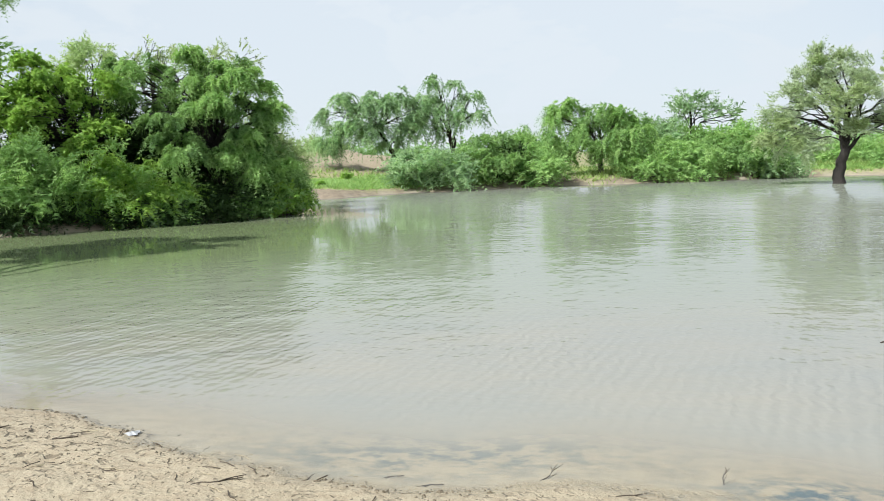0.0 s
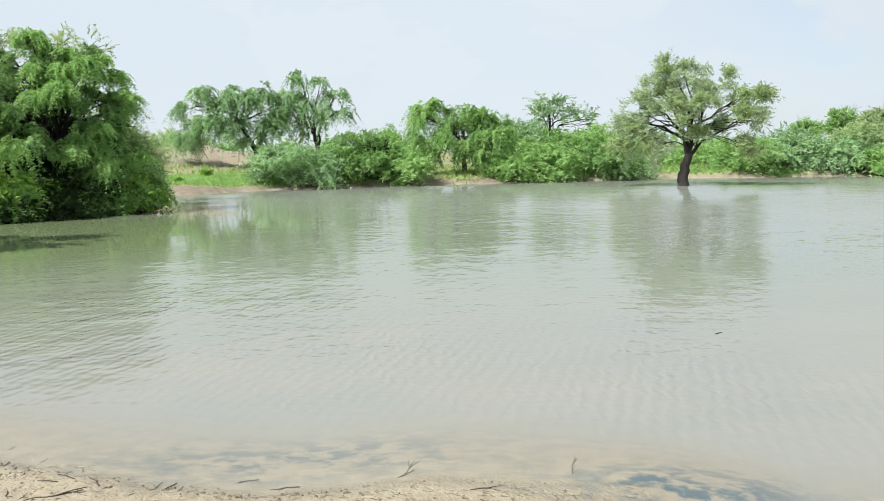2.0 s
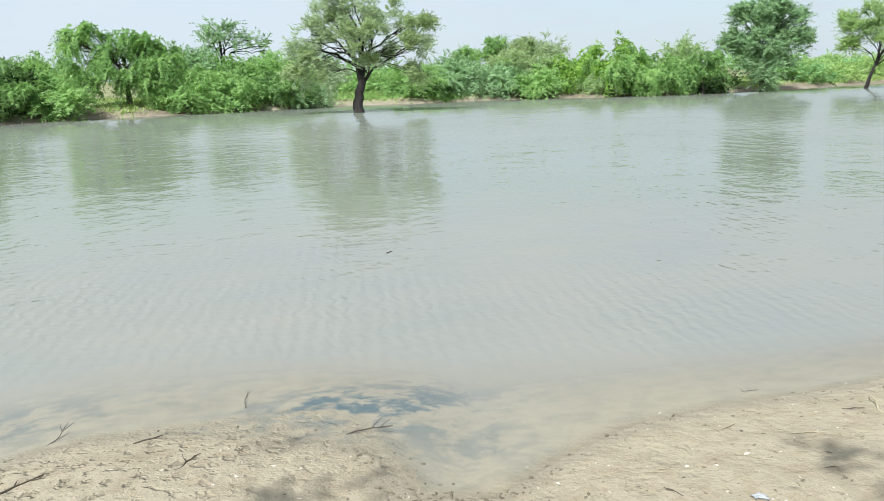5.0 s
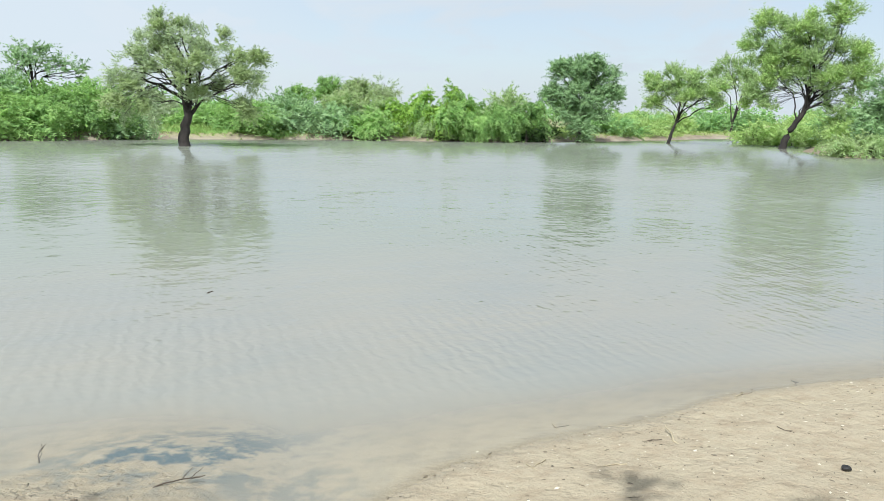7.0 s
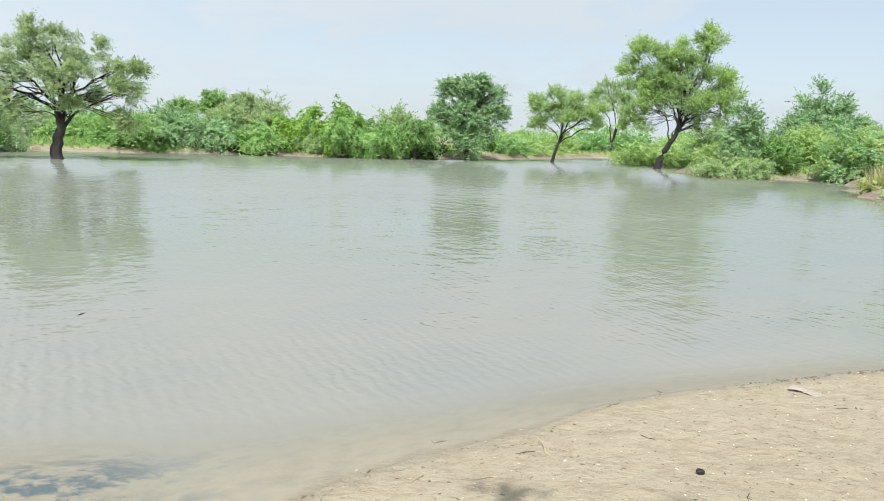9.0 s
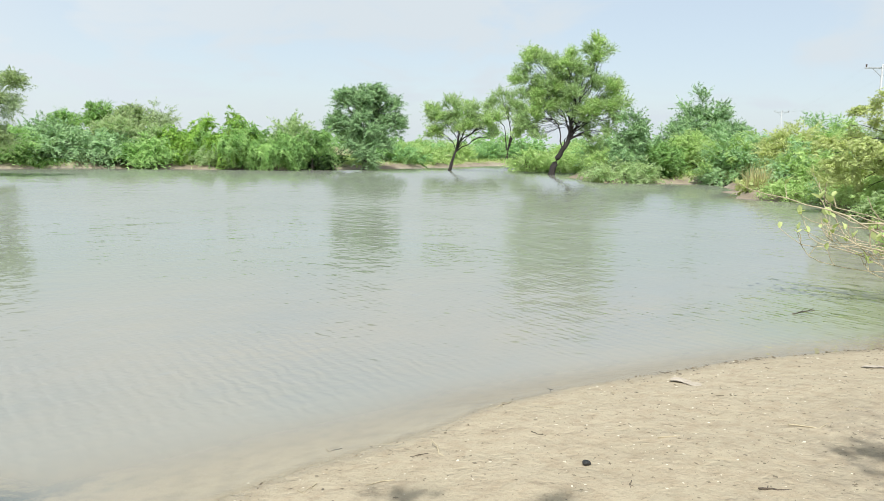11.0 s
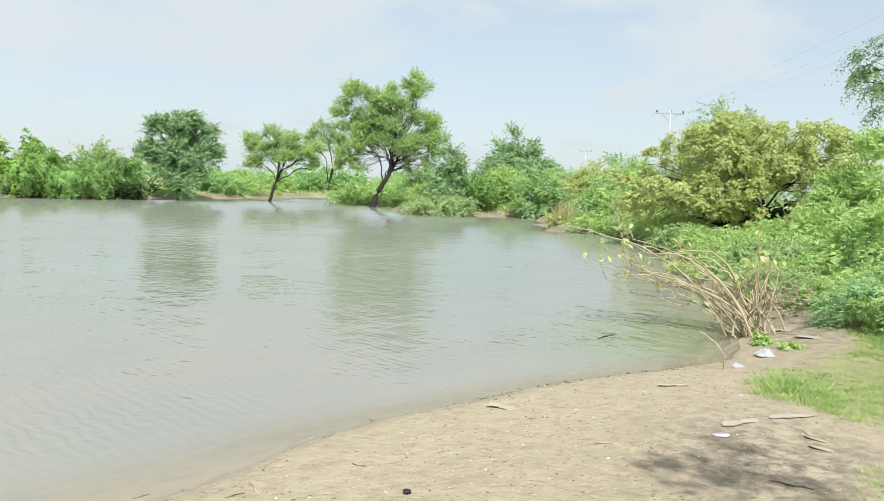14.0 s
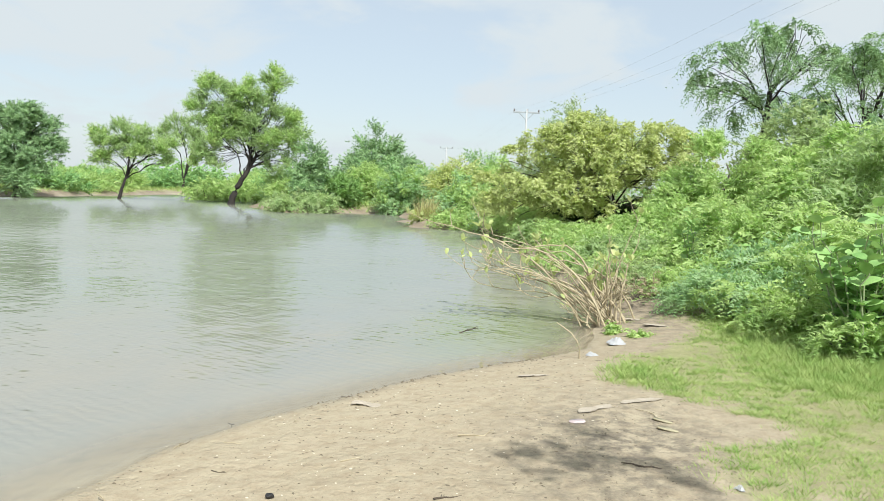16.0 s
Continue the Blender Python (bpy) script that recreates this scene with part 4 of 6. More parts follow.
bush("far_bush", 4.4, 48.0, 3.6, 2.7, "feather", "fresh", "green bush behind the bank", 41)
tree("weeping_mesquite", 7.6, 42.2, [(0.3, 0, 0), (0.3, 0, 0.7), (0.2, 0, 1.4), (0.0, 0, 2.0)], 0.15,
     [(-1.0, 0, 3.25, 0.65, 0.8), (0.5, 0, 3.2, 0.65, 0.8), (-1.8, 0, 2.95, 0.55, 1.0), (1.45, 0, 2.75, 0.65, 0.9), (-2.0, -0.2, 1.7, 0.65, 1.2), (-0.8, -0.5, 1.9, 0.7, 1.0), (1.1, -0.5, 1.7, 0.75, 1.1),
      (2.3, -0.1, 1.7, 0.7, 1.1), (0.3, -0.6, 0.95, 0.55, 1.0), (1.5, -0.5, 0.8, 0.6, 1.0), (-1.5, -0.3, 0.8, 0.5, 1.0), (-0.3, -0.3, 2.55, 0.7, 0.9), (0.2, 0.8, 2.5, 1.0, 0.9), (2.2, 0.0, 2.5, 0.55, 0.9)],
     "curtain", "fresh", "low weeping tree with fresh green hanging branches", 42, cover=1.25, bark=BARK_GREY, fork=0.6, size=0.9, sprays=(20, "light_green"))
bush("low_shrub", 10.2, 41.0, 2.2, 1.5, "arch", "fresh", "low green shrub on the bank", 43)
bush("far_bush", 12.2, 49.0, 4.2, 3.4, "feather", "blue", "blue-green bush behind the waterside shrubs", 44)
tree("slender_tree", 14.9, 50.0, [(0, 0, 0), (0.1, 0, 1.6), (0.0, 0, 3.4)], 0.11,
     [(0, 0, 3.9, 0.8, 0.8), (-0.5, 0, 3.3, 0.8, 0.8), (0.7, 0, 3.5, 0.7, 0.8), (1.7, 0, 3.3, 0.5, 0.8), (2.6, 0, 2.9, 0.5, 0.8)], "feather", "blue", "slender open-crowned tree above the bushes", 45, cover=0.83)
bush("round_bush", 13.6, 45.2, 4.0, 3.0, "weep", "fresh", "broad green bush on the bank", 46)
bush("round_bush", 16.6, 44.8, 4.0, 3.0, "feather", "fresh", "broad green bush on the bank", 47)
bush("sprawling_shrub", 12.6, 41.3, 3.1, 1.7, "arch", "fresh", "leafy green shrub at the water's edge", 48)
bush("dark_bush", 15.7, 41.8, 3.1, 1.9, "feather", "weep", "dark green shrub hanging over the water", 49)
bush("sprawling_shrub", 16.6, 41.7, 1.9, 1.35, "arch", "blue", "blue-green shrub at the end of the thicket", 50)

# the lone tree standing in the water
tree("flooded_tree", 16.2, 33.6, [(-0.02, 0, 0), (0.0, 0, 0.6), (0.12, 0, 1.3), (0.22, 0, 2.1), (0.25, 0, 2.9)], 0.27,
     [(-0.6, 0.1, 5.2, 0.79, 0.75), (0.05, 0, 4.91, 0.79, 0.8), (1.02, 0.2, 4.73, 0.72, 0.8), (-1.4, 0.2, 4.55, 0.66, 0.8), (-1.95, -0.2, 3.65, 0.83, 0.8), (2.7, 0.1, 3.96, 0.72, 0.75), (2.14, -0.2, 3.06, 0.77, 0.75),
      (2.88, 0.0, 3.2, 0.55, 0.7), (-0.84, -0.4, 4.01, 0.83, 0.8), (0.84, -0.4, 3.83, 0.66, 0.7), (-2.42, 0.2, 2.93, 0.66, 0.9), (-0.47, 0.7, 4.19, 0.88, 0.8),
      (-2.0, 0.0, 2.45, 0.75, 1.0), (-1.1, -0.3, 1.95, 0.6, 1.0), (0.55, -0.5, 2.25, 0.45, 0.9), (2.9, 0.1, 1.95, 0.5, 0.35), (1.7, 0.0, 2.7, 0.5, 0.7), (-2.6, 0.0, 1.9, 0.5, 1.0),
      (0.1, -0.5, 3.3, 0.6, 0.8)],
     "feather", "grey", "old tree with a dark trunk standing in the pond", 51, cover=0.95, size=0.72, limbs=0.75, z=-0.25, fork=0.82, twiggy=2, sprays=(22, "olive"))
bush("grey_bush", 20.6, 48.0, 3.6, 3.2, "weep", "grey", "hazy grey-green bush behind the flooded tree", 52)
bush("grey_bush", 17.6, 46.3, 3.2, 3.0, "weep", "fresh", "green bush behind the flooded tree", 53)
bush("low_shrub", 24.6, 42.8, 3.4, 1.75, "arch", "fresh", "low spreading green shrub on the bank", 54)
bush("low_shrub", 23.4, 46.5, 5.0, 1.3, "arch", "fresh", "low spreading green shrub on the bank", 55)
bush("low_shrub", 27.0, 43.0, 3.5, 2.3, "arch", "blue", "blue-green shrub along the bank", 56)
bush("far_bush", 34.1, 52.0, 1.7, 3.5, "feather", "fresh", "light green crown above the thicket", 57, low=1.6, size=0.6)
bush("far_bush", 36.2, 51.0, 2.3, 4.3, "feather", "fresh", "light green crown above the thicket", 58, low=1.8, size=0.6)
bush("far_bush", 36.4, 48.3, 2.4, 4.2, "feather", "olive", "olive crown above the thicket", 157, low=1.4, size=0.7)
bush("grey_bush", 39.1, 48.3, 2.6, 4.6, "feather", "grey", "hazy grey leafless-looking crown above the thicket", 158, low=1.8, cover=0.4, size=0.6)
bush("far_bush", 30.0, 47.5, 4.5, 2.6, "feather", "blue", "blue-green bush behind the bank", 59)

# the long thicket
bush("thicket", 29.2, 41.6, 3.0, 2.0, "arch", "blue", "blue-green shrub along the waterline", 60)
bush("thicket", 32.6, 43.2, 4.6, 3.3, "feather", "olive", "olive-green rounded thicket on the bank", 61)
bush("thicket", 31.6, 40.4, 2.9, 1.5, "arch", "fresh", "low green shrub along the waterline", 62)
bush("thicket", 34.0, 40.6, 2.8, 3.0, "weep", "vine", "bright green bush draped with creeper", 63)
bush("thicket", 36.3, 38.6, 4.1, 3.8, "weep", "vine", "tall green bush draped with creeper", 64)
bush("thicket", 35.2, 38.4, 2.6, 1.9, "weep", "acacia", "yellow-green shrub hanging to the water", 65)
bush("thicket", 38.6, 36.9, 4.2, 3.0, "weep", "fresh", "green rounded bush hanging to the water", 66)
bush("thicket", 42.2, 38.2, 3.8, 3.7, "feather", "acacia", "yellow-green bush behind the thicket", 67)
bush("thicket", 41.4, 35.8, 3.0, 2.9, "weep", "weep", "green bush at the thicket's open end", 68)
# leaf colour paints the shaded hollow at the thicket's foot
bush("dark_bush", 42.6, 35.9, 2.6, 1.6, "feather", "dark", "shrub under the thicket, leaf colour standing for the shaded hollow", 69)
tree("leafy_tree", 46.5, 35.3, [(0, 0, 0), (0.1, 0, 1.0), (0.0, 0, 2.2), (0, 0, 3.2)], 0.20,
     [(0.1, 0, 5.5, 1.15, 0.75), (-1.25, 0, 5.05, 0.95, 0.8), (1.5, 0, 5.05, 1.0, 0.8), (-1.65, 0, 3.4, 0.9, 0.9), (1.95, 0, 3.5, 0.95, 0.9), (0.2, -0.7, 3.6, 1.0, 0.8),
      (-0.7, -0.6, 2.3, 0.9, 1.0), (0.9, -0.6, 2.0, 1.0, 1.0), (0.0, 0.9, 3.5, 1.3, 0.9), (0.2, -0.9, 1.2, 0.8, 0.9)],
     "feather", "blue", "tall rounded leafy tree at the water's edge", 70, cover=1.45, bark=BARK_GREY, size=0.8, sprays=(36, "blue"))

# flooded acacias and the thicket behind them
tree("small_acacia", 53.0, 31.7, [(-0.3, 0, 0), (-0.1, 0, 0.8), (0.05, 0, 1.4), (0.35, 0, 2.1)], 0.14,
     [(-0.05, 0, 4.9, 0.95, 0.8), (-1.0, 0, 4.1, 0.95, 0.8), (1.4, 0, 4.5, 0.95, 0.75), (2.3, 0, 3.7, 0.85, 0.75), (0.7, -0.6, 3.4, 0.8, 0.7), (-1.5, 0.2, 3.2, 0.6, 0.8), (2.9, 0, 4.2, 0.6, 0.8), (2.8, 0, 3.0, 0.5, 0.7), (0.4, 0.6, 4.0, 0.9, 0.8)],
     "plume", "acacia", "small feathery acacia standing in shallow water", 71, cover=1.5, size=0.74, z=-0.2, fork=0.85, sprays=(14, "bright"))
tree("small_acacia", 82.5, 42.8, [(0.4, 0, 0), (0.5, 0, 1.2), (0.8, 0, 2.8)], 0.15,
     [(-0.3, 0, 6.9, 1.3, 0.8), (1.6, 0, 6.7, 1.4, 0.8), (0.8, 0, 5.2, 1.5, 0.8), (2.7, 0, 5.2, 1.3, 0.8), (-1.2, 0, 5.7, 1.1, 0.8), (2.4, 0, 3.6, 1.0, 0.8)],
     "plume", "acacia", "feathery acacia farther off behind the water", 72, cover=1.0, size=0.9)
tree("tall_acacia", 53.35, 23.25, [(-0.35, 0, 0), (-0.28, 0, 0.9), (0.30, 0, 1.9), (0.75, 0, 2.7), (0.95, 0, 3.3)], 0.25,
     [(2.56, 0, 9.03, 0.9, 0.65), (2.37, 0, 8.09, 0.53, 0.8), (-1.9, 0, 8.18, 0.85, 0.75), (0.28, 0, 8.0, 1.06, 0.7), (-2.23, 0, 6.97, 0.9, 0.8), (-0.81, 0.2, 6.78, 1.06, 0.75), (1.56, 0, 6.78, 1.11, 0.75),
      (3.18, 0, 6.41, 0.95, 0.75), (3.84, 0, 5.19, 0.95, 0.7), (3.75, 0, 4.07, 0.74, 0.7), (-1.67, 0.1, 5.29, 0.95, 0.85), (-2.14, 0, 4.07, 0.85, 0.8), (1.09, -0.6, 5.66, 0.95, 0.7), (2.8, 0, 5.01, 0.85, 0.7),
      (2.13, 0, 3.42, 0.64, 0.6), (0.23, 0.8, 6.22, 1.27, 0.8), (-0.33, 0.3, 5.01, 0.74, 0.7),
      (0.6, -0.4, 4.8, 0.8, 0.7), (1.9, -0.5, 4.5, 0.7, 0.7), (-1.0, -0.3, 6.2, 0.85, 0.8), (0.5, -0.5, 7.6, 0.9, 0.7),
      (-2.4, 0.0, 3.3, 0.7, 0.8), (-1.4, -0.2, 2.9, 0.5, 0.8), (3.6, 0.0, 3.2, 0.6, 0.7), (2.6, -0.2, 2.8, 0.5, 0.7)],
     "plume", "acacia", "tall feathery acacia leaning from the flooded bank", 73, cover=1.4, size=0.76, limbs=0.62, z=-0.2, fork=0.85, twiggy=3, sprays=(26, "bright"))
bush("flooded_shrub", 60.5, 28.6, 2.8, 2.0, "arch", "bright", "green shrub beside the leaning acacia", 74)
for k, (bx, by, bw, bt, lf) in enumerate([(56, 39.5, 5, 1.9, "teal"), (61, 41, 5.5, 1.9, "bright"), (66, 43, 6, 1.8, "teal"), (74, 46, 7, 2.2, "bright"), (84, 44, 8, 2.4, "teal"),
                                          (88, 36, 8, 2.4, "bright"), (78, 30, 7, 2.0, "bright"), (70, 25.5, 6, 2.1, "teal"), (62, 21.5, 5, 2.2, "bright"), (57, 20.3, 4.6, 2.3, "mint"),
                                          (62, 26.5, 4.0, 1.7, "bright")]):
    bush("far_thicket", bx, by, bw, bt, "feather", lf, "low bright green thicket along the far water", 80 + k, group="far thicket", cover=0.8)
bush("conical_bush", 47.8, 15.9, 2.3, 4.3, "feather", "blue", "upright feathery bush on the low bank", 95, cover=1.06, size=0.8)
bush("round_bush", 48.9, 14.9, 3.0, 2.7, "feather", "weep", "dark green bush beside the upright one", 96, size=0.8)
bush("low_shrub", 45.9, 16.0, 3.2, 0.75, "arch", "olive", "low grey-green growth on the water's edge", 97)
bush("low_shrub", 53.5, 18.6, 4.2, 1.8, "feather", "bright", "low green shrub behind the bank", 98, size=0.8)
bush("round_tree", 60.5, 14.6, 6.6, 6.0, "feather", "blue", "round-crowned green tree behind the bank", 99, category="tree", bark=BARK)
bush("round_bush", 54.8, 13.6, 4.4, 3.4, "feather", "bright", "green bush on the low bank", 100, size=0.8)
bush("round_bush", 49.6, 10.3, 3.8, 3.5, "feather", "mint", "blue-green bush above the earth bank", 101, size=0.8)
bush("round_bush", 53.6, 9.0, 4.5, 3.3, "feather", "bright", "green bush above the earth bank", 102, size=0.8)

# the right-hand bank
bush("yellow_bush", 42.0, 5.8, 2.8, 3.9, "feather", "yellow", "yellow-green bush on the earth bank", 103)
bush("round_bush", 44.5, 4.6, 3.6, 3.7, "feather", "mint", "green bush behind the earth bank", 104)
bush("round_bush", 37.4, 5.0, 2.4, 2.3, "arch", "mint", "blue-green shrub on the bank", 105)
bush("round_bush", 35.8, 3.0, 2.6, 2.7, "arch", "bright", "green shrub leaning over the water", 106)
tree("bramble_tree", 27.6, -0.9, [(0.3, 0, 0), (0.4, 0, 0.7), (0.2, 0, 1.5)], 0.17,
     [(-0.4, -0.4, 3.0, 1.1, 0.75), (-1.5, -0.3, 2.5, 1.0, 0.85), (1.0, -0.3, 2.9, 1.05, 0.75), (2.2, 0, 2.8, 1.0, 0.8), (3.0, 0.1, 2.3, 0.85, 0.9), (-2.5, -0.3, 1.7, 0.95, 1.0), (-3.1, -0.3, 1.15, 0.75, 1.0), (-0.6, -1.0, 2.1, 1.0, 0.9),
      (0.9, -0.9, 2.0, 0.9, 0.8), (2.4, -0.6, 1.9, 0.9, 1.0), (-1.3, -1.0, 1.0, 0.9, 0.8), (1.9, -0.9, 0.9, 0.8, 0.8), (0.2, 0.9, 2.6, 1.5, 0.8), (-2.6, -0.3, 0.8, 0.7, 0.9),
      (-1.2, -1.1, 1.3, 0.8, 0.8), (0.0, -1.2, 1.35, 0.7, 0.8), (0.1, -1.1, 0.6, 0.55, 0.8), (-2.0, -0.8, 1.2, 0.8, 0.9), (2.6, -0.7, 1.0, 0.7, 0.9)],
     "broad", "yellow", "broad yellow-green thorn tree on the bank", 107, cover=0.85, fork=0.7, size=0.57, limbs=0.5, sprays=(34, "yellow"))
# near-black leaf paints the shade beneath the thorn tree
bush("dark_bush", 28.8, -1.2, 3.0, 1.7, "feather", "dark", "undergrowth beneath the thorn tree, coloured as the shade there", 108)
bush("grey_bush", 33.3, -0.6, 5.2, 5.7, "feather", "grey", "grey leafless-looking bush behind the thorn tree", 109, cover=0.5)
bush("round_bush", 31.5, 1.9, 2.6, 2.3, "feather", "yellow", "yellow-green shrub at the water's edge", 110)
tree("weeping_mesquite", 31.6, -6.6, [(-0.1, 0, 0), (0.0, 0, 2.0), (0.3, 0, 4.0), (0.35, 0, 5.2)], 0.13,
     [(-0.1, 0, 7.1, 1.0, 0.7), (-1.5, 0, 6.4, 0.9, 0.8), (1.1, 0, 7.2, 0.8, 0.7), (-1.8, 0, 5.4, 0.75, 1.0), (0.9, 0, 6.0, 0.8, 0.8), (2.3, 0, 6.5, 0.6, 0.8),
      (-0.8, 0, 4.6, 1.0, 1.0), (0.9, 0.2, 4.4, 1.0, 0.9), (2.0, 0, 4.6, 0.8, 0.9), (3.4, 0, 6.2, 0.55, 0.8)],
     "weep", "blue", "open weeping tree with dark twisted limbs", 111, cover=0.66, fork=0.85, size=0.9)
tree("weeping_mesquite", 29.0, -9.6, [(0.0, 0, 0), (0.1, 0, 2.0), (0.0, 0, 4.4)], 0.18,
     [(-0.6, 0, 5.9, 0.9, 0.7), (0.6, 0, 6.3, 1.0, 0.7), (-1.2, 0, 5.0, 0.8, 0.9), (0.4, 0, 5.0, 1.0, 0.9), (1.6, 0, 5.6, 0.9, 0.8), (-0.3, 0, 3.8, 1.1, 0.9)],
     "weep", "blue", "open weeping tree behind the shrubs", 112, cover=0.7, fork=0.85, size=0.85)
bush("tall_shrub", 23.2, -4.2, 3.2, 3.6, "feather", "bright", "tall arching green shrub on the bank", 113, cover=0.95, size=1.1)
bush("tall_shrub", 24.5, -6.5, 3.6, 4.4, "arch", "olive", "tall arching shrub with pale twigs", 114, cover=0.9, size=1.5)
bush("tall_shrub", 19.0, -5.8, 3.4, 3.7, "arch", "bright", "tall arching green shrub above the grass", 115, cover=0.95, size=1.5)
bush("tall_shrub", 15.5, -5.9, 3.0, 3.3, "arch", "acacia", "yellow-green arching shrub above the grass", 116, cover=0.95, size=1.42)
bush("tall_shrub", 21.0, -2.9, 2.6, 1.9, "arch", "bright", "low green shrub among the bank plants", 117, cover=1.0, size=1.4)
bush("leafy_shrub", 17.0, -3.2, 2.2, 1.7, "broad", "bright", "bright leafy shrub on the bank", 118, size=1.2)
bush("leafy_shrub", 18.0, -1.7, 2.0, 0.8, "arch", "acacia", "low yellow-green growth on the bank", 119)
bush("leafy_shrub", 14.2, -3.6, 2.4, 1.8, "arch", "bright", "bright green shrub above the grass", 120)
bush("feathery_shrub", 12.6, -3.1, 1.7, 1.15, "arch", "mint", "blue-green feathery shrub beside the grass", 121)
bush("feathery_shrub", 11.0, -3.4, 1.7, 1.35, "arch", "bright", "bright feathery shrub beside the grass", 122)
bush("feathery_shrub", 9.2, -3.7, 1.2, 0.95, "arch", "mint", "blue-green feathery shrub at the grass edge", 123)
bush("feathery_shrub", 10.4, -5.0, 2.6, 2.6, "arch", "bright", "bright green shrub behind the broad-leaved plant", 124)
bush("feathery_shrub", 8.7, -3.0, 1.0, 0.68, "arch", "bright", "bright green feathery shrub below the broad-leaved plant", 129, size=0.62, cover=0.9)
bush("feathery_shrub", 10.2, -2.85, 1.3, 0.8, "arch", "bright", "bright feathery shrub sprawling over the grass", 126, size=0.62, cover=0.9)
bush("feathery_shrub", 11.2, -2.3, 1.5, 0.9, "arch", "mint", "blue-green feathery shrub beside the bare soil", 127, size=0.66, cover=0.9)
bush("feathery_shrub", 12.4, -2.0, 1.2, 0.7, "arch", "bright", "low bright feathery shrub beside the bare soil", 128, size=0.7, cover=0.9)
bush("feathery_shrub", 13.2, -2.3, 1.2, 0.55, "arch", "mint", "low blue-green shrub by the path", 125)

for k, (bx, by, bw, bt) in enumerate([(16.0, -1.3, 1.6, 0.6), (14.6, -0.85, 1.1, 0.3), (16.8, -0.35, 1.3, 0.35), (18.3, 0.0, 1.3, 0.4), (20.4, 0.2, 1.8, 0.5), (18.6, -0.9, 2.0, 0.8), (19.6, -2.2, 2.2, 1.1), (22.6, -0.6, 2.2, 0.9), (23.0, -2.0, 2.2, 1.3), (25.6, -1.9, 2.2, 1.0), (26.4, 0.6, 2.0, 0.8)]):
    bush("creeper_patch", bx, by, bw, bt, "broad", "bright", "low bright green creepers covering the bank", 250 + k, group="creepers on the bank", size=0.75, deep=bw)

# closing the place behind the camera: more scrub round the clearing
for k, (bx, by) in enumerate([(-9, -9), (0, -12), (9, -11), (-15, -2)]):
    bush("scrub", bx, by, 5.0, 2.8, "feather", "weep", "green scrub round the clearing", 130 + k, group="scrub behind the beach", cover=0.90, size=3.0)

# the trees that overhang the beach
tree("shade_tree", -1.9, -3.4, [(0, 0, 0), (0.1, 0, 1.4), (0.2, 0.3, 2.8), (0.4, 0.7, 3.8)], 0.055,
     [(-0.40, 4.50, 4.5, 0.36, 0.5), (1.40, 3.45, 4.5, 0.26, 0.5), (1.70, 3.10, 4.5, 0.28, 0.5), (3.18, 1.82, 4.5, 0.32, 0.5), (3.52, 1.46, 4.5, 0.36, 0.5), (3.86, 1.08, 4.5, 0.32, 0.5), (2.98, 1.32, 4.5, 0.36, 0.5), (3.25, 0.90, 4.5, 0.32, 0.5),
      (-0.3, 0, 5.4, 1.2, 0.6), (-1.2, 1.0, 5.0, 1.0, 0.6)],
     "feather", "weep", "shade tree whose branches overhang the beach", 140, size=0.6, cover=0.17, turn=0, twiggy=0, limbs=0.4)
tree("shore_tree", -10.6, 9.2, [(0, 0, 0), (0.0, 0.4, 1.8), (-0.1, 1.2, 3.4), (-0.2, 2.0, 4.4)], 0.14,
     [(-1.9, 4.0, 5.5, 1.35, 0.6), (-0.3, 4.6, 5.5, 1.25, 0.6), (1.05, 5.2, 5.5, 1.0, 0.6), (-1.4, 5.6, 5.6, 1.0, 0.6)],
     "feather", "weep", "feathery tree leaning over the water from the shore", 141, cover=2.4, turn=0, size=1.75)
tree("wispy_tree", -13.2, 19.6, [(0, 0, 0), (0.2, 0.1, 1.6), (0.8, 0.2, 3.2), (1.4, 0.3, 4.3)], 0.07,
     [(2.35, 0.4, 5.75, 0.55, 0.6), (2.15, 0.4, 4.4, 0.40, 0.9), (1.2, 0.3, 5.6, 0.6, 0.6)],
     "feather", "weep", "thin wispy tree at the water's edge", 142, cover=0.5, turn=0, size=0.8, twiggy=1, limbs=0.5)


# ---------- grass ----------
def blades(rng, px, py, high, lean=0.5, wide=0.012, away=None):
    """Single blades; away: the way in which the blades of a tuft splay."""
    pz = ground_height(px, py)
    n = len(px)
    a = rng.uniform(0, 6.28, n)
    side = np.stack([np.cos(a), np.sin(a), 0 * a], -1) * (wide * rng.uniform(0.6, 1.3, n))[:, None]
    b = rng.uniform(0, 6.28, n)
    out = np.stack([np.cos(b), np.sin(b)], -1) if away is None else unit(away + 0.5 * np.stack([np.cos(b), np.sin(b)], -1))
    tip = np.stack([out[:, 0] * lean * high, out[:, 1] * lean * high, high], -1) * rng.uniform(0.5, 1.0, (n, 1))
    foot = np.stack([px, py, pz - 0.01], -1)
    v = np.stack([foot - side, foot + side, foot + tip], 1).reshape(-1, 3)
    return v, np.arange(len(v)).reshape(-1, 3)


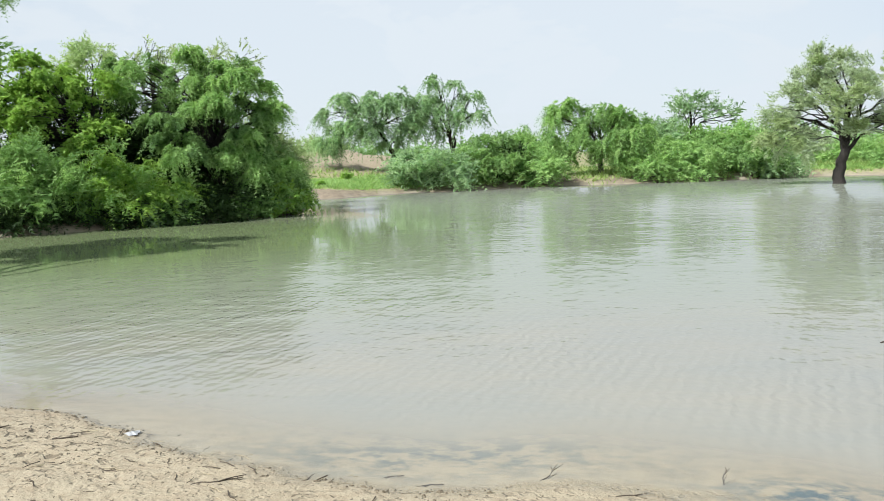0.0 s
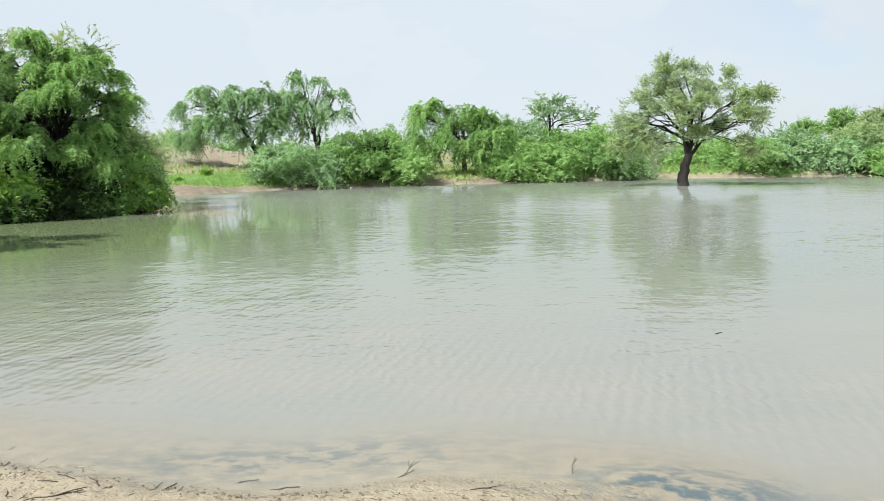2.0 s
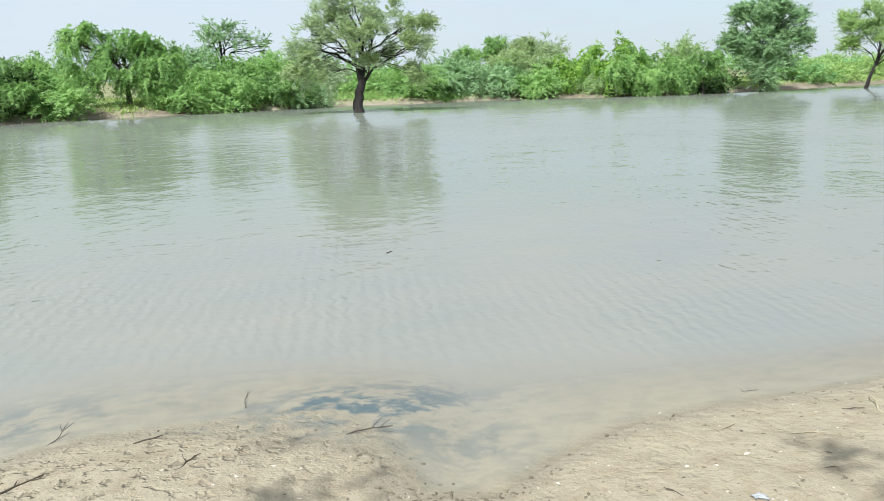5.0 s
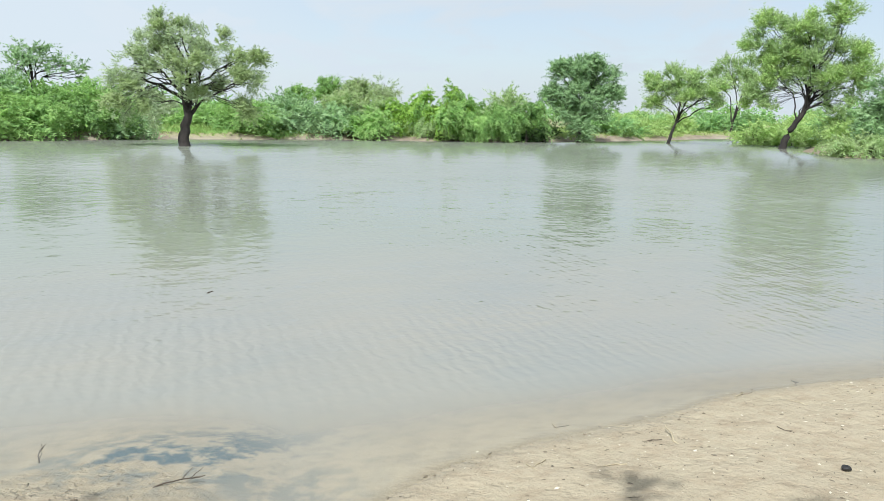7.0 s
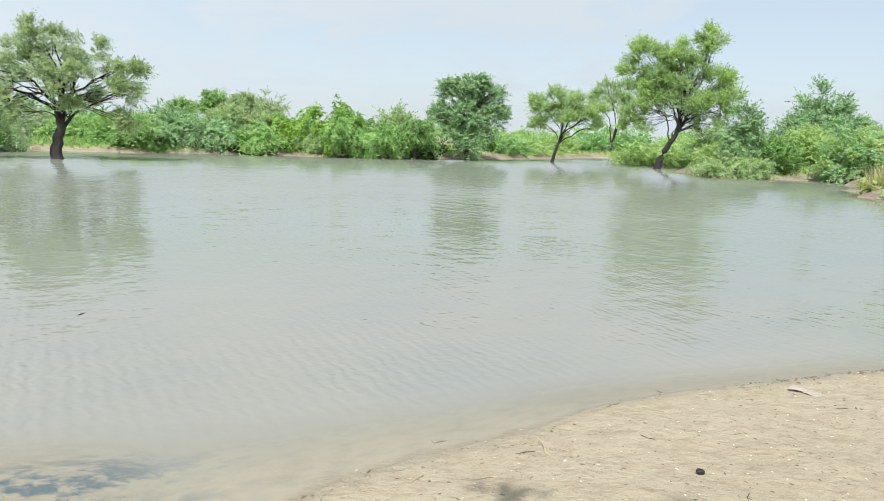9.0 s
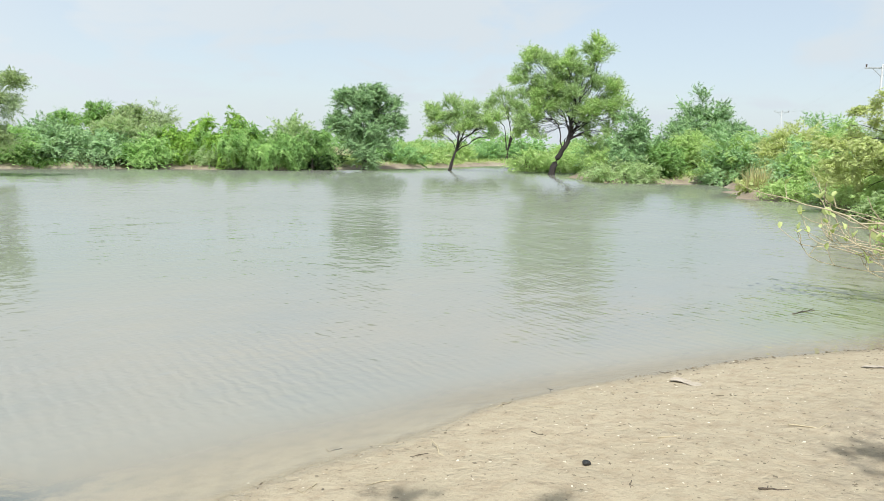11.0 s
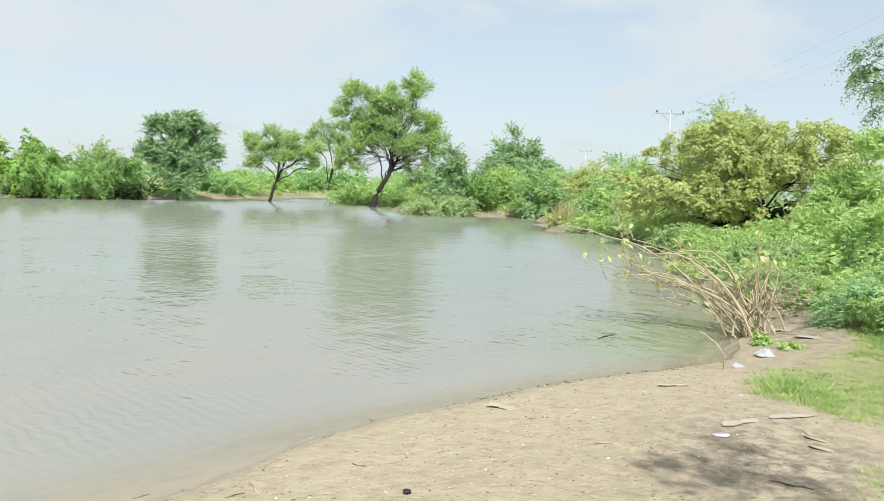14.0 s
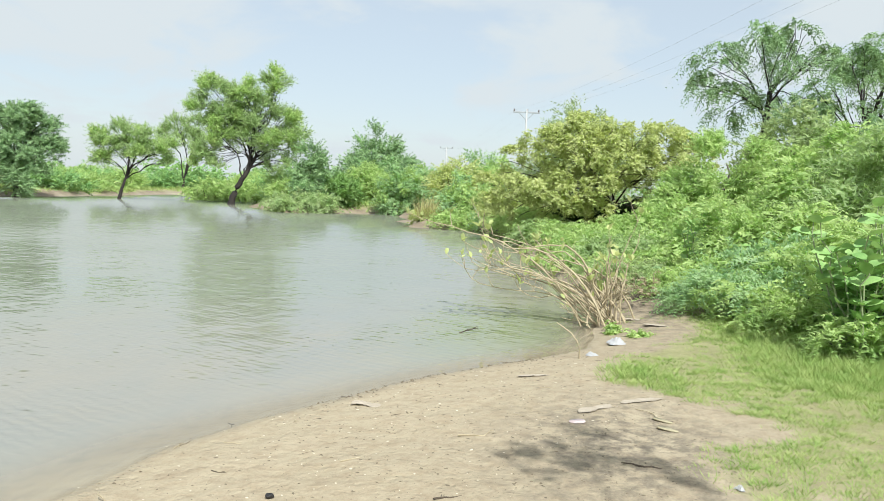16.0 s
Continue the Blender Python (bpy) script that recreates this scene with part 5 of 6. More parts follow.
def grass():
    rng = np.random.default_rng(5)

    def kept(px, py, power=1.3):
        d = shore_distance(px, py)
        patch = np.clip(1.02 + 1.35 * wavy(px, py, 2.4, 3) + 0.6 * lush(px, py), 0.12, 1)
        return (rng.uniform(0, 1, len(px)) < turf_cover(px, py, d) * patch * np.clip(6.0 / px, 0.2, 1) ** power) & (d > 0.15)

    def lush(px, py):
        """Taller where the turf meets the shrubs, and on the tongue beside the water."""
        back = np.clip((px - 6.4) / 1.6, 0, 1) * np.clip((-1.7 - py) / 0.7, 0, 1)
        return np.maximum(np.maximum(back, np.clip((-2.3 - py) / 0.9, 0, 1)), 0.8 * np.exp(-(((px - 7.6) / 0.6) ** 2 + ((py + 0.7) / 0.35) ** 2)))

    # tufts whose blades splay from one foot
    n = 17000
    tx, ty = rng.uniform(4, 14, n), rng.uniform(-5.0, -0.2, n)
    ok = kept(tx, ty, 0.8)
    tx, ty = tx[ok], ty[ok]
    which = np.repeat(np.arange(len(tx)), 25)
    wide = rng.uniform(0.012, 0.04, len(tx))[which]
    off = rng.normal(0, 1, (len(which), 2)) * wide[:, None]
    rich = lush(tx, ty)[which]
    high = (0.014 + 0.026 * rng.uniform(0.3, 1.4, len(tx))[which]) * (1 + 2.3 * rich)
    ob = part("grass", blades(rng, tx[which] + off[:, 0], ty[which] + off[:, 1], high, 0.95, 0.0036, off / wide[:, None]), LEAF["grass"], smooth=False)
    tagged(ob, "patchy green grass tufts beside the sand", "grass", kind="stuff")
    # short growth between the tufts, and dead thatch lying flat
    px, py = rng.uniform(4, 14, 420000), rng.uniform(-5.0, -0.2, 420000)
    ok = kept(px, py)
    px, py = px[ok], py[ok]
    dead = rng.uniform(0, 1, len(px)) < np.clip(0.62 - 0.5 * lush(px, py) - 0.9 * wavy(px, py, 1.1, 2), 0.1, 0.85)
    ob = part("short_grass", blades(rng, px[~dead], py[~dead], 0.016 + 0.03 * lush(px[~dead], py[~dead]), 1.6, 0.0030), LEAF["grass"], smooth=False)
    tagged(ob, "short green growth between the grass tufts", "grass", kind="stuff")
    ob = part("dry_grass", blades(rng, px[dead], py[dead], np.full(int(dead.sum()), 0.012), 3.2, 0.0035), LEAF["straw"], smooth=False)
    tagged(ob, "dry straw between the green grass", "grass", kind="stuff")
    # growth on the far banks
    px, py = rng.uniform(-22, 95, 420000), rng.uniform(3, 62, 420000)
    r = np.hypot(px, py)
    d = shore_distance(px, py)
    c = turf_cover(px, py, d) * (1 - near_part(px, py))
    ok = (rng.uniform(0, 1, len(px)) < c * np.clip(0.6 + 1.0 * wavy(px, py, 0.8, 4), 0, 1)) & (d > 0.2) & (d < 9) & (r > 15)
    px, py = px[ok][:70000], py[ok][:70000]
    high = 0.12 + 0.28 * np.clip(wavy(px, py, 0.9, 3) + 0.3, 0, 1)
    ob = part("bank_grass", blades(rng, px, py, high, 0.8, 0.05), LEAF["grass"], smooth=False)
    tagged(ob, "rough green grass and weeds on the far banks", "grass", kind="stuff")
    # close lawn on the two open stretches of the far bank
    px = np.concatenate([rng.uniform(-9, 2, 60000), rng.uniform(15, 28, 50000)])
    py = np.concatenate([rng.uniform(34, 47, 60000), rng.uniform(40, 47, 50000)])
    d = shore_distance(px, py)
    ok = (rng.uniform(0, 1, len(px)) < turf_cover(px, py, d) * np.clip(0.7 + 0.8 * wavy(px, py, 0.9, 3), 0.1, 1)) & (d > 0.9) & (d < 6)
    px, py = px[ok][:30000], py[ok][:30000]
    ob = part("bank_lawn", blades(rng, px, py, 0.10 + 0.10 * rng.uniform(0, 1, len(px)), 0.9, 0.035), LEAF["light_green"], smooth=False)
    tagged(ob, "bright green lawn of short grass on the far bank", "grass", kind="stuff")


grass()


def far_woods():
    """The belt of distant trees round the horizon."""
    rng = np.random.default_rng(9)
    pieces = []
    for k in range(120):
        a = radians(rng.uniform(-12, 118))
        r = rng.uniform(150, 420)
        x, y = r * math.cos(a), r * math.sin(a)
        w, h = rng.uniform(6, 15), rng.uniform(1.8, 3.6)
        z = ground_at(x, y)
        pieces.append(foliage(rng, [(x, y, z + h * 0.45, w / 2, w / 2, h * 0.55)], 0.95, "far", 0.62)[0])
    v = np.concatenate(pieces)
    ob = part("far_woods", (v, np.arange(len(v)).reshape(-1, 3)), LEAF["teal"], smooth=False)
    tagged(ob, "distant belt of low green trees on the horizon", "woods", kind="stuff")


far_woods()


# ---------- plants with leaves that can be told apart ----------
def oval_leaf(long, wide, fold=0.25, curl=0.15):
    """One broad leaf along +x with a folded midrib, thin and curved."""
    n = 7
    t = np.linspace(0, 1, n)
    w = wide * 0.5 * np.sin(np.pi * np.clip(t * 0.92 + 0.06, 0, 1)) ** 0.7
    x = t * long
    z = -curl * long * t * t
    mid = np.stack([x, 0 * x, z], -1)
    a = np.stack([x, w, z + fold * w], -1)
    b = np.stack([x, -w, z + fold * w], -1)
    v = np.concatenate([mid, a, b])
    i = np.arange(n - 1)
    f = np.concatenate([np.stack([i, i + 1, n + i + 1, n + i], -1), np.stack([i + 1, i, 2 * n + i, 2 * n + i + 1], -1)])
    return v, f


BIG_LEAVES = [mesh_of("leaf", *oval_leaf(1.0, 0.64, 0.25, c), LEAF["big"], True) for c in (0.05, 0.2, 0.35)]
SMALL_LEAVES = [mesh_of("leaf", *oval_leaf(1.0, 0.62, 0.3, c), LEAF["yellow"], True) for c in (0.0, 0.2)]


def put_leaf(mesh, parent, place, way, size, rng, up=0.0):
    way = Vector(way).normalized()
    turn = way.to_track_quat("X", "Z").to_matrix().to_4x4()
    ob = new("leaf", mesh)
    ob.parent = parent
    ob.matrix_basis = Matrix.Translation(place) @ turn @ pose(0, 0, 0, float(rng.uniform(-50, 50))) @ Matrix.Scale(size, 4)
    return ob


def milkweed(name, x, y, top, wide, stems, leaf, label, seed):
    """An upright shrub with thick stems and broad paired leaves."""
    rng = np.random.default_rng(seed)
    z = ground_at(x, y)
    ob = thing(name, x, y, z - 0.02, label, "shrub", "", across(x, y))
    for k in range(stems):
        a = rng.uniform(0, 6.28)
        tip = np.array([math.cos(a) * wide * 0.5 * rng.uniform(0.2, 1), math.sin(a) * wide * 0.5 * rng.uniform(0.2, 1), (top - z) * rng.uniform(0.5, 0.97)])
        way = bent(rng, (0.06 * math.cos(a), 0.06 * math.sin(a), 0), tip, 9, 0.08)
        part("stem", tube(way, np.linspace(0.014, 0.006, 9), 6), STEM_GREEN, ob, "pale green-grey stem")
        turn = rng.uniform(0, 6.28)
        for j in range(2, 9):
            for side in (0, math.pi):
                b = turn + j * 1.57 + side + rng.normal(0, 0.2)
                d = (math.cos(b), math.sin(b), rng.uniform(0.25, 0.9))
                put_leaf(BIG_LEAVES[int(rng.integers(0, 3))], ob, way[j], d, leaf * rng.uniform(0.75, 1.2), rng)
    return ob


milkweed("broad_leaved_shrub", 8.7, -3.0, 1.62, 1.15, 22, 0.175, "broad-leaved milkweed shrub with pale green leaves", 201)
milkweed("broad_leaved_shrub", 9.6, -3.3, 1.85, 1.0, 6, 0.19, "broad-leaved milkweed shrub among the bushes", 204)
milkweed("broad_leaved_shrub", 14.6, -2.3, 1.75, 1.1, 6, 0.17, "young milkweed shrub with upright leaves", 202)
milkweed("broad_leaved_shrub", 13.4, -2.9, 1.25, 1.0, 4, 0.15, "small milkweed shrub at the edge of the grass", 203)


def bare_shrub():
    """The half-drowned shrub of pale sprawling stems with a few leaves at the tips."""
    rng = np.random.default_rng(77)
    x, y = 10.75, -0.68
    ob = thing("bare_shrub", x, y, ground_at(x, y) - 0.03, "sprawling half-bare shrub with pale stems leaning over the water", "shrub", "", across(x, y))
    t = np.linspace(0, 1, 13)
    for k in range(46):
        foot = np.array([rng.normal(0.0, 0.15), rng.normal(0, 0.16), 0.0])
        if k < 20:  # long arms that run out low over the water and turn up at the tip
            high = 0.42 + 0.85 * (k / 20.0) + rng.normal(0, 0.05)
            reach = rng.uniform(1.2, 2.3) if k > 9 else rng.uniform(1.5, 2.55)
            rise = (1 - (1 - t) ** rng.uniform(2.4, 4.5)) * (1 - rng.uniform(0.0, 0.22) * t)
            curl = rng.uniform(0.12, 0.40) * np.clip((t - 0.72) / 0.28, 0, 1) ** 1.6
            run = t - 0.35 * curl
        elif k < 32:  # short stems round the foot
            high, reach = rng.uniform(0.15, 0.7), rng.uniform(0.15, 0.9)
            rise, curl, run = t ** 0.8, 0 * t, t
        else:  # upright shoots
            high, reach = rng.uniform(0.55, 1.35), rng.uniform(-0.55, 0.6)
            rise, curl, run = t ** 0.9, 0 * t, t ** 1.3
        aside = rng.normal(0, 0.40)
        sway = np.cumsum(np.cumsum(rng.normal(0, 0.0035, (13, 3)), 0) + rng.normal(0, 0.016, (13, 3)), 0)
        way = foot + np.stack([-reach * run, aside * t, high * rise + curl], -1) + sway
        r0 = rng.uniform(0.008, 0.017)
        pieces = [tube(way, np.linspace(r0, 0.004, 13), 6)]
        ends = [way[-1]]
        for q in range(int(rng.integers(2, 6)) if k < 20 else int(rng.integers(1, 3))):
            j = int(rng.integers(4, 12))
            t2 = way[j] + np.array([rng.normal(-0.06, 0.06), rng.normal(0, 0.06), rng.uniform(0.06, 0.26)])
            pieces.append(tube(bent(rng, way[j], t2, 5, 0.1), np.linspace(0.0055, 0.003, 5), 5))
            ends.append(t2)
        part("stem", join(pieces), TWIG, ob)
        for e in ends:
            for q in range(int(rng.choice([0, 1, 2, 2, 3])) if k < 20 or k >= 32 else int(rng.choice([0, 0, 0, 1]))):
                put_leaf(SMALL_LEAVES[q % 2], ob, e, (rng.normal(0, 0.5), rng.normal(0, 0.5), rng.uniform(0.4, 1.3)), rng.uniform(0.06, 0.12), rng)
    return ob


bare_shrub()
bush("dead_weeds", 12.4, -1.05, 1.5, 0.55, "arch", "dry", "dry brown weeds on the muddy bank", 211, cover=0.16, size=0.6)
bush("dead_weeds", 14.4, -1.0, 1.8, 0.65, "arch", "olive", "dry grey-green weeds on the muddy bank", 212, cover=0.3, size=0.6)
bush("small_weed", 10.0, -0.72, 0.17, 0.19, "broad", "bright", "small green seedling beside the bare shrub", 213, size=0.45, cover=0.35)
bush("small_weed", 9.75, -0.98, 0.19, 0.15, "broad", "bright", "small green seedling on the mud", 214, size=0.4, cover=0.2)
bush("small_weed", 12.9, -1.6, 0.5, 0.35, "arch", "acacia", "small yellow-green weed beside the grass", 215, size=0.7, cover=0.8)
bush("small_weed", 17.5, -0.9, 1.6, 0.7, "arch", "acacia", "yellow-green weeds on the bank", 216)
bush("small_weed", 21.0, -0.9, 2.0, 0.9, "arch", "bright", "green weeds on the bank", 217)
bush("small_weed", 24.5, 0.1, 2.0, 0.8, "arch", "bright", "green weeds on the bank", 218)
bush("small_weed", 16.2, -2.1, 1.6, 0.8, "broad", "bright", "leafy green weeds below the shrubs", 219)
for k, (bx, by, bw, bt, lf) in enumerate([(30.2, 1.6, 2.4, 1.2, "bright"), (33.0, 2.6, 2.2, 1.3, "mint"), (27.4, 1.1, 2.2, 1.0, "bright"), (25.0, 0.75, 1.8, 0.8, "acacia"), (34.2, 4.8, 1.8, 0.9, "bright")]):
    bush("bank_shrub", bx, by, bw, bt, "arch", lf, "green weeds hanging over the earth bank", 260 + k, group="weeds on the earth bank", size=0.85)
bush("sapling", -5.2, 40.2, 0.45, 1.1, "broad", "vine", "young leafy sapling on the grassy bank", 220, size=0.5, cover=0.5)
bush("sapling", -6.0, 37.3, 0.4, 0.7, "broad", "vine", "young leafy sapling near the water", 221, size=0.5, cover=0.5)
bush("small_weed", -8.4, 21.9, 0.6, 0.55, "arch", "blue", "small weed at the water's edge", 222)


def dry_tuft(x, y, high, n, label, seed, spread=0.5):
    rng = np.random.default_rng(seed)
    ob = thing("dry_grass_tuft", x, y, ground_at(x, y), label, "grass", "", across(x, y))
    foot = rng.normal(0, spread * 0.35, (n, 2))
    tip = np.stack([foot[:, 0] * 1.8 + rng.normal(0, spread * 0.3, n), foot[:, 1] * 1.8 + rng.normal(0, spread * 0.3, n), rng.uniform(0.4, 1.0, n) * high], -1)
    side = np.stack([np.full(n, 0.025), rng.normal(0, 0.02, n), 0 * tip[:, 0]], -1)
    base = np.stack([foot[:, 0], foot[:, 1], np.full(n, -0.03)], -1)
    v = np.stack([base - side, base + side, tip], 1).reshape(-1, 3)
    part("straw", (v, np.arange(len(v)).reshape(-1, 3)), LEAF["straw"], ob, smooth=False)
    return ob


dry_tuft(36.3, 6.3, 1.1, 200, "tuft of tall dry straw-coloured grass on the bank", 231, 0.9)
dry_tuft(37.2, 5.8, 0.9, 130, "tuft of dry straw-coloured grass on the bank", 232, 0.7)
bush("yellow_weed", 36.0, 6.7, 1.0, 0.75, "broad", "yellow", "low yellow-flowering weed at the water's edge", 233, size=0.8)


# ---------- the power line ----------
def power_pole(x, y, top, label):
    ob = thing("power_pole", x, y, ground_at(x, y), label, "utility pole", "power poles", math.degrees(math.atan2(20.9, 83.0)) + 90)
    h = top - ground_at(x, y)
    part("post", tube([(0, 0, -0.3), (0, 0, h * 0.5), (0, 0, h), (0, 0, h + 0.01)], [0.13, 0.10, 0.075, 0.01], 10), CONCRETE, ob)
    bm = bmesh.new()
    bmesh.ops.create_cube(bm, size=1, matrix=Matrix.Translation((0, -0.16, h - 0.25)) @ Matrix.Diagonal((2.5, 0.10, 0.13, 1)))
    bmesh.ops.bevel(bm, geom=bm.edges[:], offset=0.012, segments=1, affect="EDGES")
    part("crossarm", bm, STEEL, ob, "grey steel crossarm", smooth=False)
    for s in (-1, 1):
        part("brace", tube([(0, -0.14, h - 1.0), (s * 0.35, -0.14, h - 0.62), (s * 0.7, -0.14, h - 0.3)], [0.03, 0.03, 0.03], 6), STEEL, ob)
    for s in (-1.15, -0.1, 1.15):
        part("insulator", tube([(s, -0.16, h - 0.19), (s, -0.16, h - 0.12), (s, -0.16, h - 0.06), (s, -0.16, h), (s, -0.16, h + 0.05)], [0.03, 0.075, 0.05, 0.07, 0.02], 8), CERAMIC, ob)
    return ob


power_pole(75.1, 4.7, 9.45, "concrete power pole with a steel crossarm")
power_pole(158.1, 25.6, 10.3, "distant concrete power pole with a crossarm")
power_pole(-7.9, -16.2, 9.9, "concrete power pole behind the clearing")


def power_line():
    ob = thing("power_line", 75.1, 4.7, 9.35, "three thin power wires between the poles", "power line")
    side = np.array([-20.9, 83.0, 0]) / math.hypot(20.9, 83.0)
    for s in (-1.15, -0.1, 1.15):
        for sign, dz in ((-1, -0.45), (1, 0.85)):
            t = np.linspace(0, 1, 40)[:, None]
            p = side * s + np.array([83.0, 20.9, dz]) * sign * t
            p[:, 2] -= 4 * 1.25 * (t * (1 - t))[:, 0]
            part("wire", tube(p, np.full(40, 0.0032), 5), WIRE, ob)


power_line()


# ---------- litter and driftwood on the beach ----------
def crumpled(wide, long, high, rng, nx=20, ny=16):
    """A creased sheet with a ragged round outline: rings of points, the rim on the ground."""
    rad, a = np.meshgrid(np.linspace(0.02, 1, nx), np.arange(ny) * math.tau / ny, indexing="ij")
    ph = rng.uniform(0, 6.28, 8)
    rim = 1 + 0.12 * np.sin(2 * a + ph[0]) + 0.20 * np.sin(3 * a + ph[1]) + 0.16 * np.sin(5 * a + ph[6]) + 0.14 * np.sin(7 * a + ph[2]) + rng.uniform(-0.12, 0.12, ny)[None, :]
    x, y = 0.5 * rad * rim * np.cos(a), 0.5 * rad * rim * np.sin(a)
    crease = np.abs(np.sin(7 * x + 4 * y + ph[3])) * 0.35 + np.abs(np.sin(9 * y - 5 * x + ph[4])) * 0.3 + np.abs(np.sin(17 * x + 13 * y + ph[5])) * 0.15
    z = high * (1 - rad**2.2) * (0.45 + crease) + rng.uniform(0, 0.08, x.shape) * high
    top = np.stack([x * wide, y * long, np.maximum(z, 0.003)], -1).reshape(-1, 3)
    low = top - [0, 0, 0.002]
    i, j = np.meshgrid(np.arange(nx - 1), np.arange(ny), indexing="ij")
    j2 = (j + 1) % ny
    f = np.stack([i * ny + j, (i + 1) * ny + j, (i + 1) * ny + j2, i * ny + j2], -1).reshape(-1, 4)
    return np.concatenate([top, low]), np.concatenate([f, f[:, ::-1] + nx * ny])


def ragged_strip(wide, long, high, rng, nx=4, ny=22):
    """A torn ribbon that lies along y in shallow folds, with frayed sides and a thickness."""
    v, u = np.meshgrid(np.linspace(-0.5, 0.5, ny), np.linspace(-0.5, 0.5, nx), indexing="ij")
    side = 1 + 0.45 * np.cumsum(rng.normal(0, 0.35, (ny, 1)), 0) * np.hanning(ny)[:, None] * 0.5 + rng.uniform(-0.18, 0.18, (ny, nx))
    side = np.clip(side, 0.35, 1.7) * np.minimum(1, 5 * (0.55 - np.abs(v)))
    bow = 0.06 * long * np.sin(3.1 * v + rng.uniform(0, 6))
    x, y = u * wide * side + bow, v * long + rng.uniform(-0.012, 0.012, v.shape) * long
    z = high * (0.25 + np.abs(np.sin(9 * v + 3 * u + rng.uniform(0, 6))) * 0.6 + rng.uniform(0, 0.3, v.shape))
    top = np.stack([x, y, z], -1).reshape(-1, 3)
    i, j = np.meshgrid(np.arange(ny - 1), np.arange(nx - 1), indexing="ij")
    f = np.stack([i * nx + j, i * nx + j + 1, (i + 1) * nx + j + 1, (i + 1) * nx + j], -1).reshape(-1, 4)
    return np.concatenate([top, top - [0, 0, 0.002]]), np.concatenate([f, f[:, ::-1] + nx * ny])


def litter(name, x, y, wide, long, high, mat, label, category, seed, turn=0.0):
    rng = np.random.default_rng(seed)
    shape = ragged_strip if max(wide, long) > 1.8 * min(wide, long) else crumpled
    if shape is ragged_strip and wide > long:
        wide, long, turn = long, wide, turn + 90
    ob = part(name, shape(wide, long, high, rng), mat, smooth=False)
    ob.matrix_basis = pose(x, y, max(ground_at(x, y), -0.005) + 0.004, 0, 0, turn)
    return tagged(ob, label, category, "litter on the beach")


litter("plastic_bag", 9.3, -0.72, 0.24, 0.20, 0.06, PLASTIC, "crumpled white plastic bag lying at the water's edge", "plastic bag", 301)
litter("plastic_wrapper", -2.03, 4.8, 0.10, 0.08, 0.012, PLASTIC, "crumpled white plastic wrapper at the waterline", "litter", 302)
litter("paper_scrap", 5.97, 1.27, 0.24, 0.12, 0.010, PAPER, "flat pale paper scrap on wet sand", "paper", 303, 60)
litter("paper_strip", 7.22, 0.10, 0.06, 0.30, 0.008, PAPER, "long pale paper strip lying on the sand", "paper", 304, 33)
litter("paper_scrap", 10.35, -1.25, 0.34, 0.13, 0.010, PAPER, "flat pale scrap lying on dark mud", "paper", 305, 80)
litter("paper_scrap", 10.9, -1.0, 0.26, 0.12, 0.010, PAPER, "flat pale scrap lying on dark mud", "paper", 306, 80)
litter("cloth_strip", 6.09, -0.43, 0.09, 0.42, 0.006, PAPER, "torn dirty strip of pale cloth on the sand", "cloth", 307, 43)
litter("cloth_strip", 6.39, -0.75, 0.08, 0.40, 0.006, PAPER, "torn dirty strip of pale cloth beside the grass", "cloth", 308, 43)
litter("plastic_scrap", 8.5, -0.42, 0.13, 0.11, 0.03, PLASTIC, "small white plastic scrap by the bent stem", "litter", 309)
litter("paper_scrap", 2.6, 1.75, 0.05, 0.05, 0.01, PLASTIC, "small white scrap on shaded sand", "litter", 310)
litter("paper_scrap", 4.55, -1.1, 0.06, 0.05, 0.02, PLASTIC, "small white scrap at the edge of the grass", "litter", 311)


def sole(name, x, y, long, wide, thick, mat, label, turn):
    """A flat rounded piece like the sole of a sandal."""
    bm = bmesh.new()
    ring = []
    for k in range(20):
        a = k * math.tau / 20
        w = wide * (0.5 + 0.08 * math.cos(a) + 0.05 * math.cos(2 * a))
        ring.append(bm.verts.new((math.cos(a) * long / 2, math.sin(a) * w, 0)))
    face = bm.faces.new(ring)
    up = bmesh.ops.extrude_face_region(bm, geom=[face])
    bmesh.ops.translate(bm, verts=[v for v in up["geom"] if isinstance(v, bmesh.types.BMVert)], vec=(0, 0, thick))
    bmesh.ops.recalc_face_normals(bm, faces=bm.faces)
    bmesh.ops.bevel(bm, geom=[e for e in bm.edges if abs(e.verts[0].co.z - e.verts[1].co.z) < 1e-6], offset=thick * 0.25, segments=2, affect="EDGES")
    ob = part(name, bm, mat)
    ob.matrix_basis = pose(x, y, ground_at(x, y) + 0.002, 3, -2, turn)
    return tagged(ob, label, "sandal", "litter on the beach")


sole("sandal_sole", 5.68, -0.27, 0.115, 0.075, 0.014, PINK, "faded pink sandal sole lying on the sand", -70)
sole("sandal_sole", 5.87, -0.85, 0.15, 0.062, 0.010, FOAM, "dirty yellowish foam sole on the sand", 55)
sole("sandal_sole", 5.66, -0.86, 0.15, 0.07, 0.012, FOAM, "dirty yellowish foam sole beside another", 62)


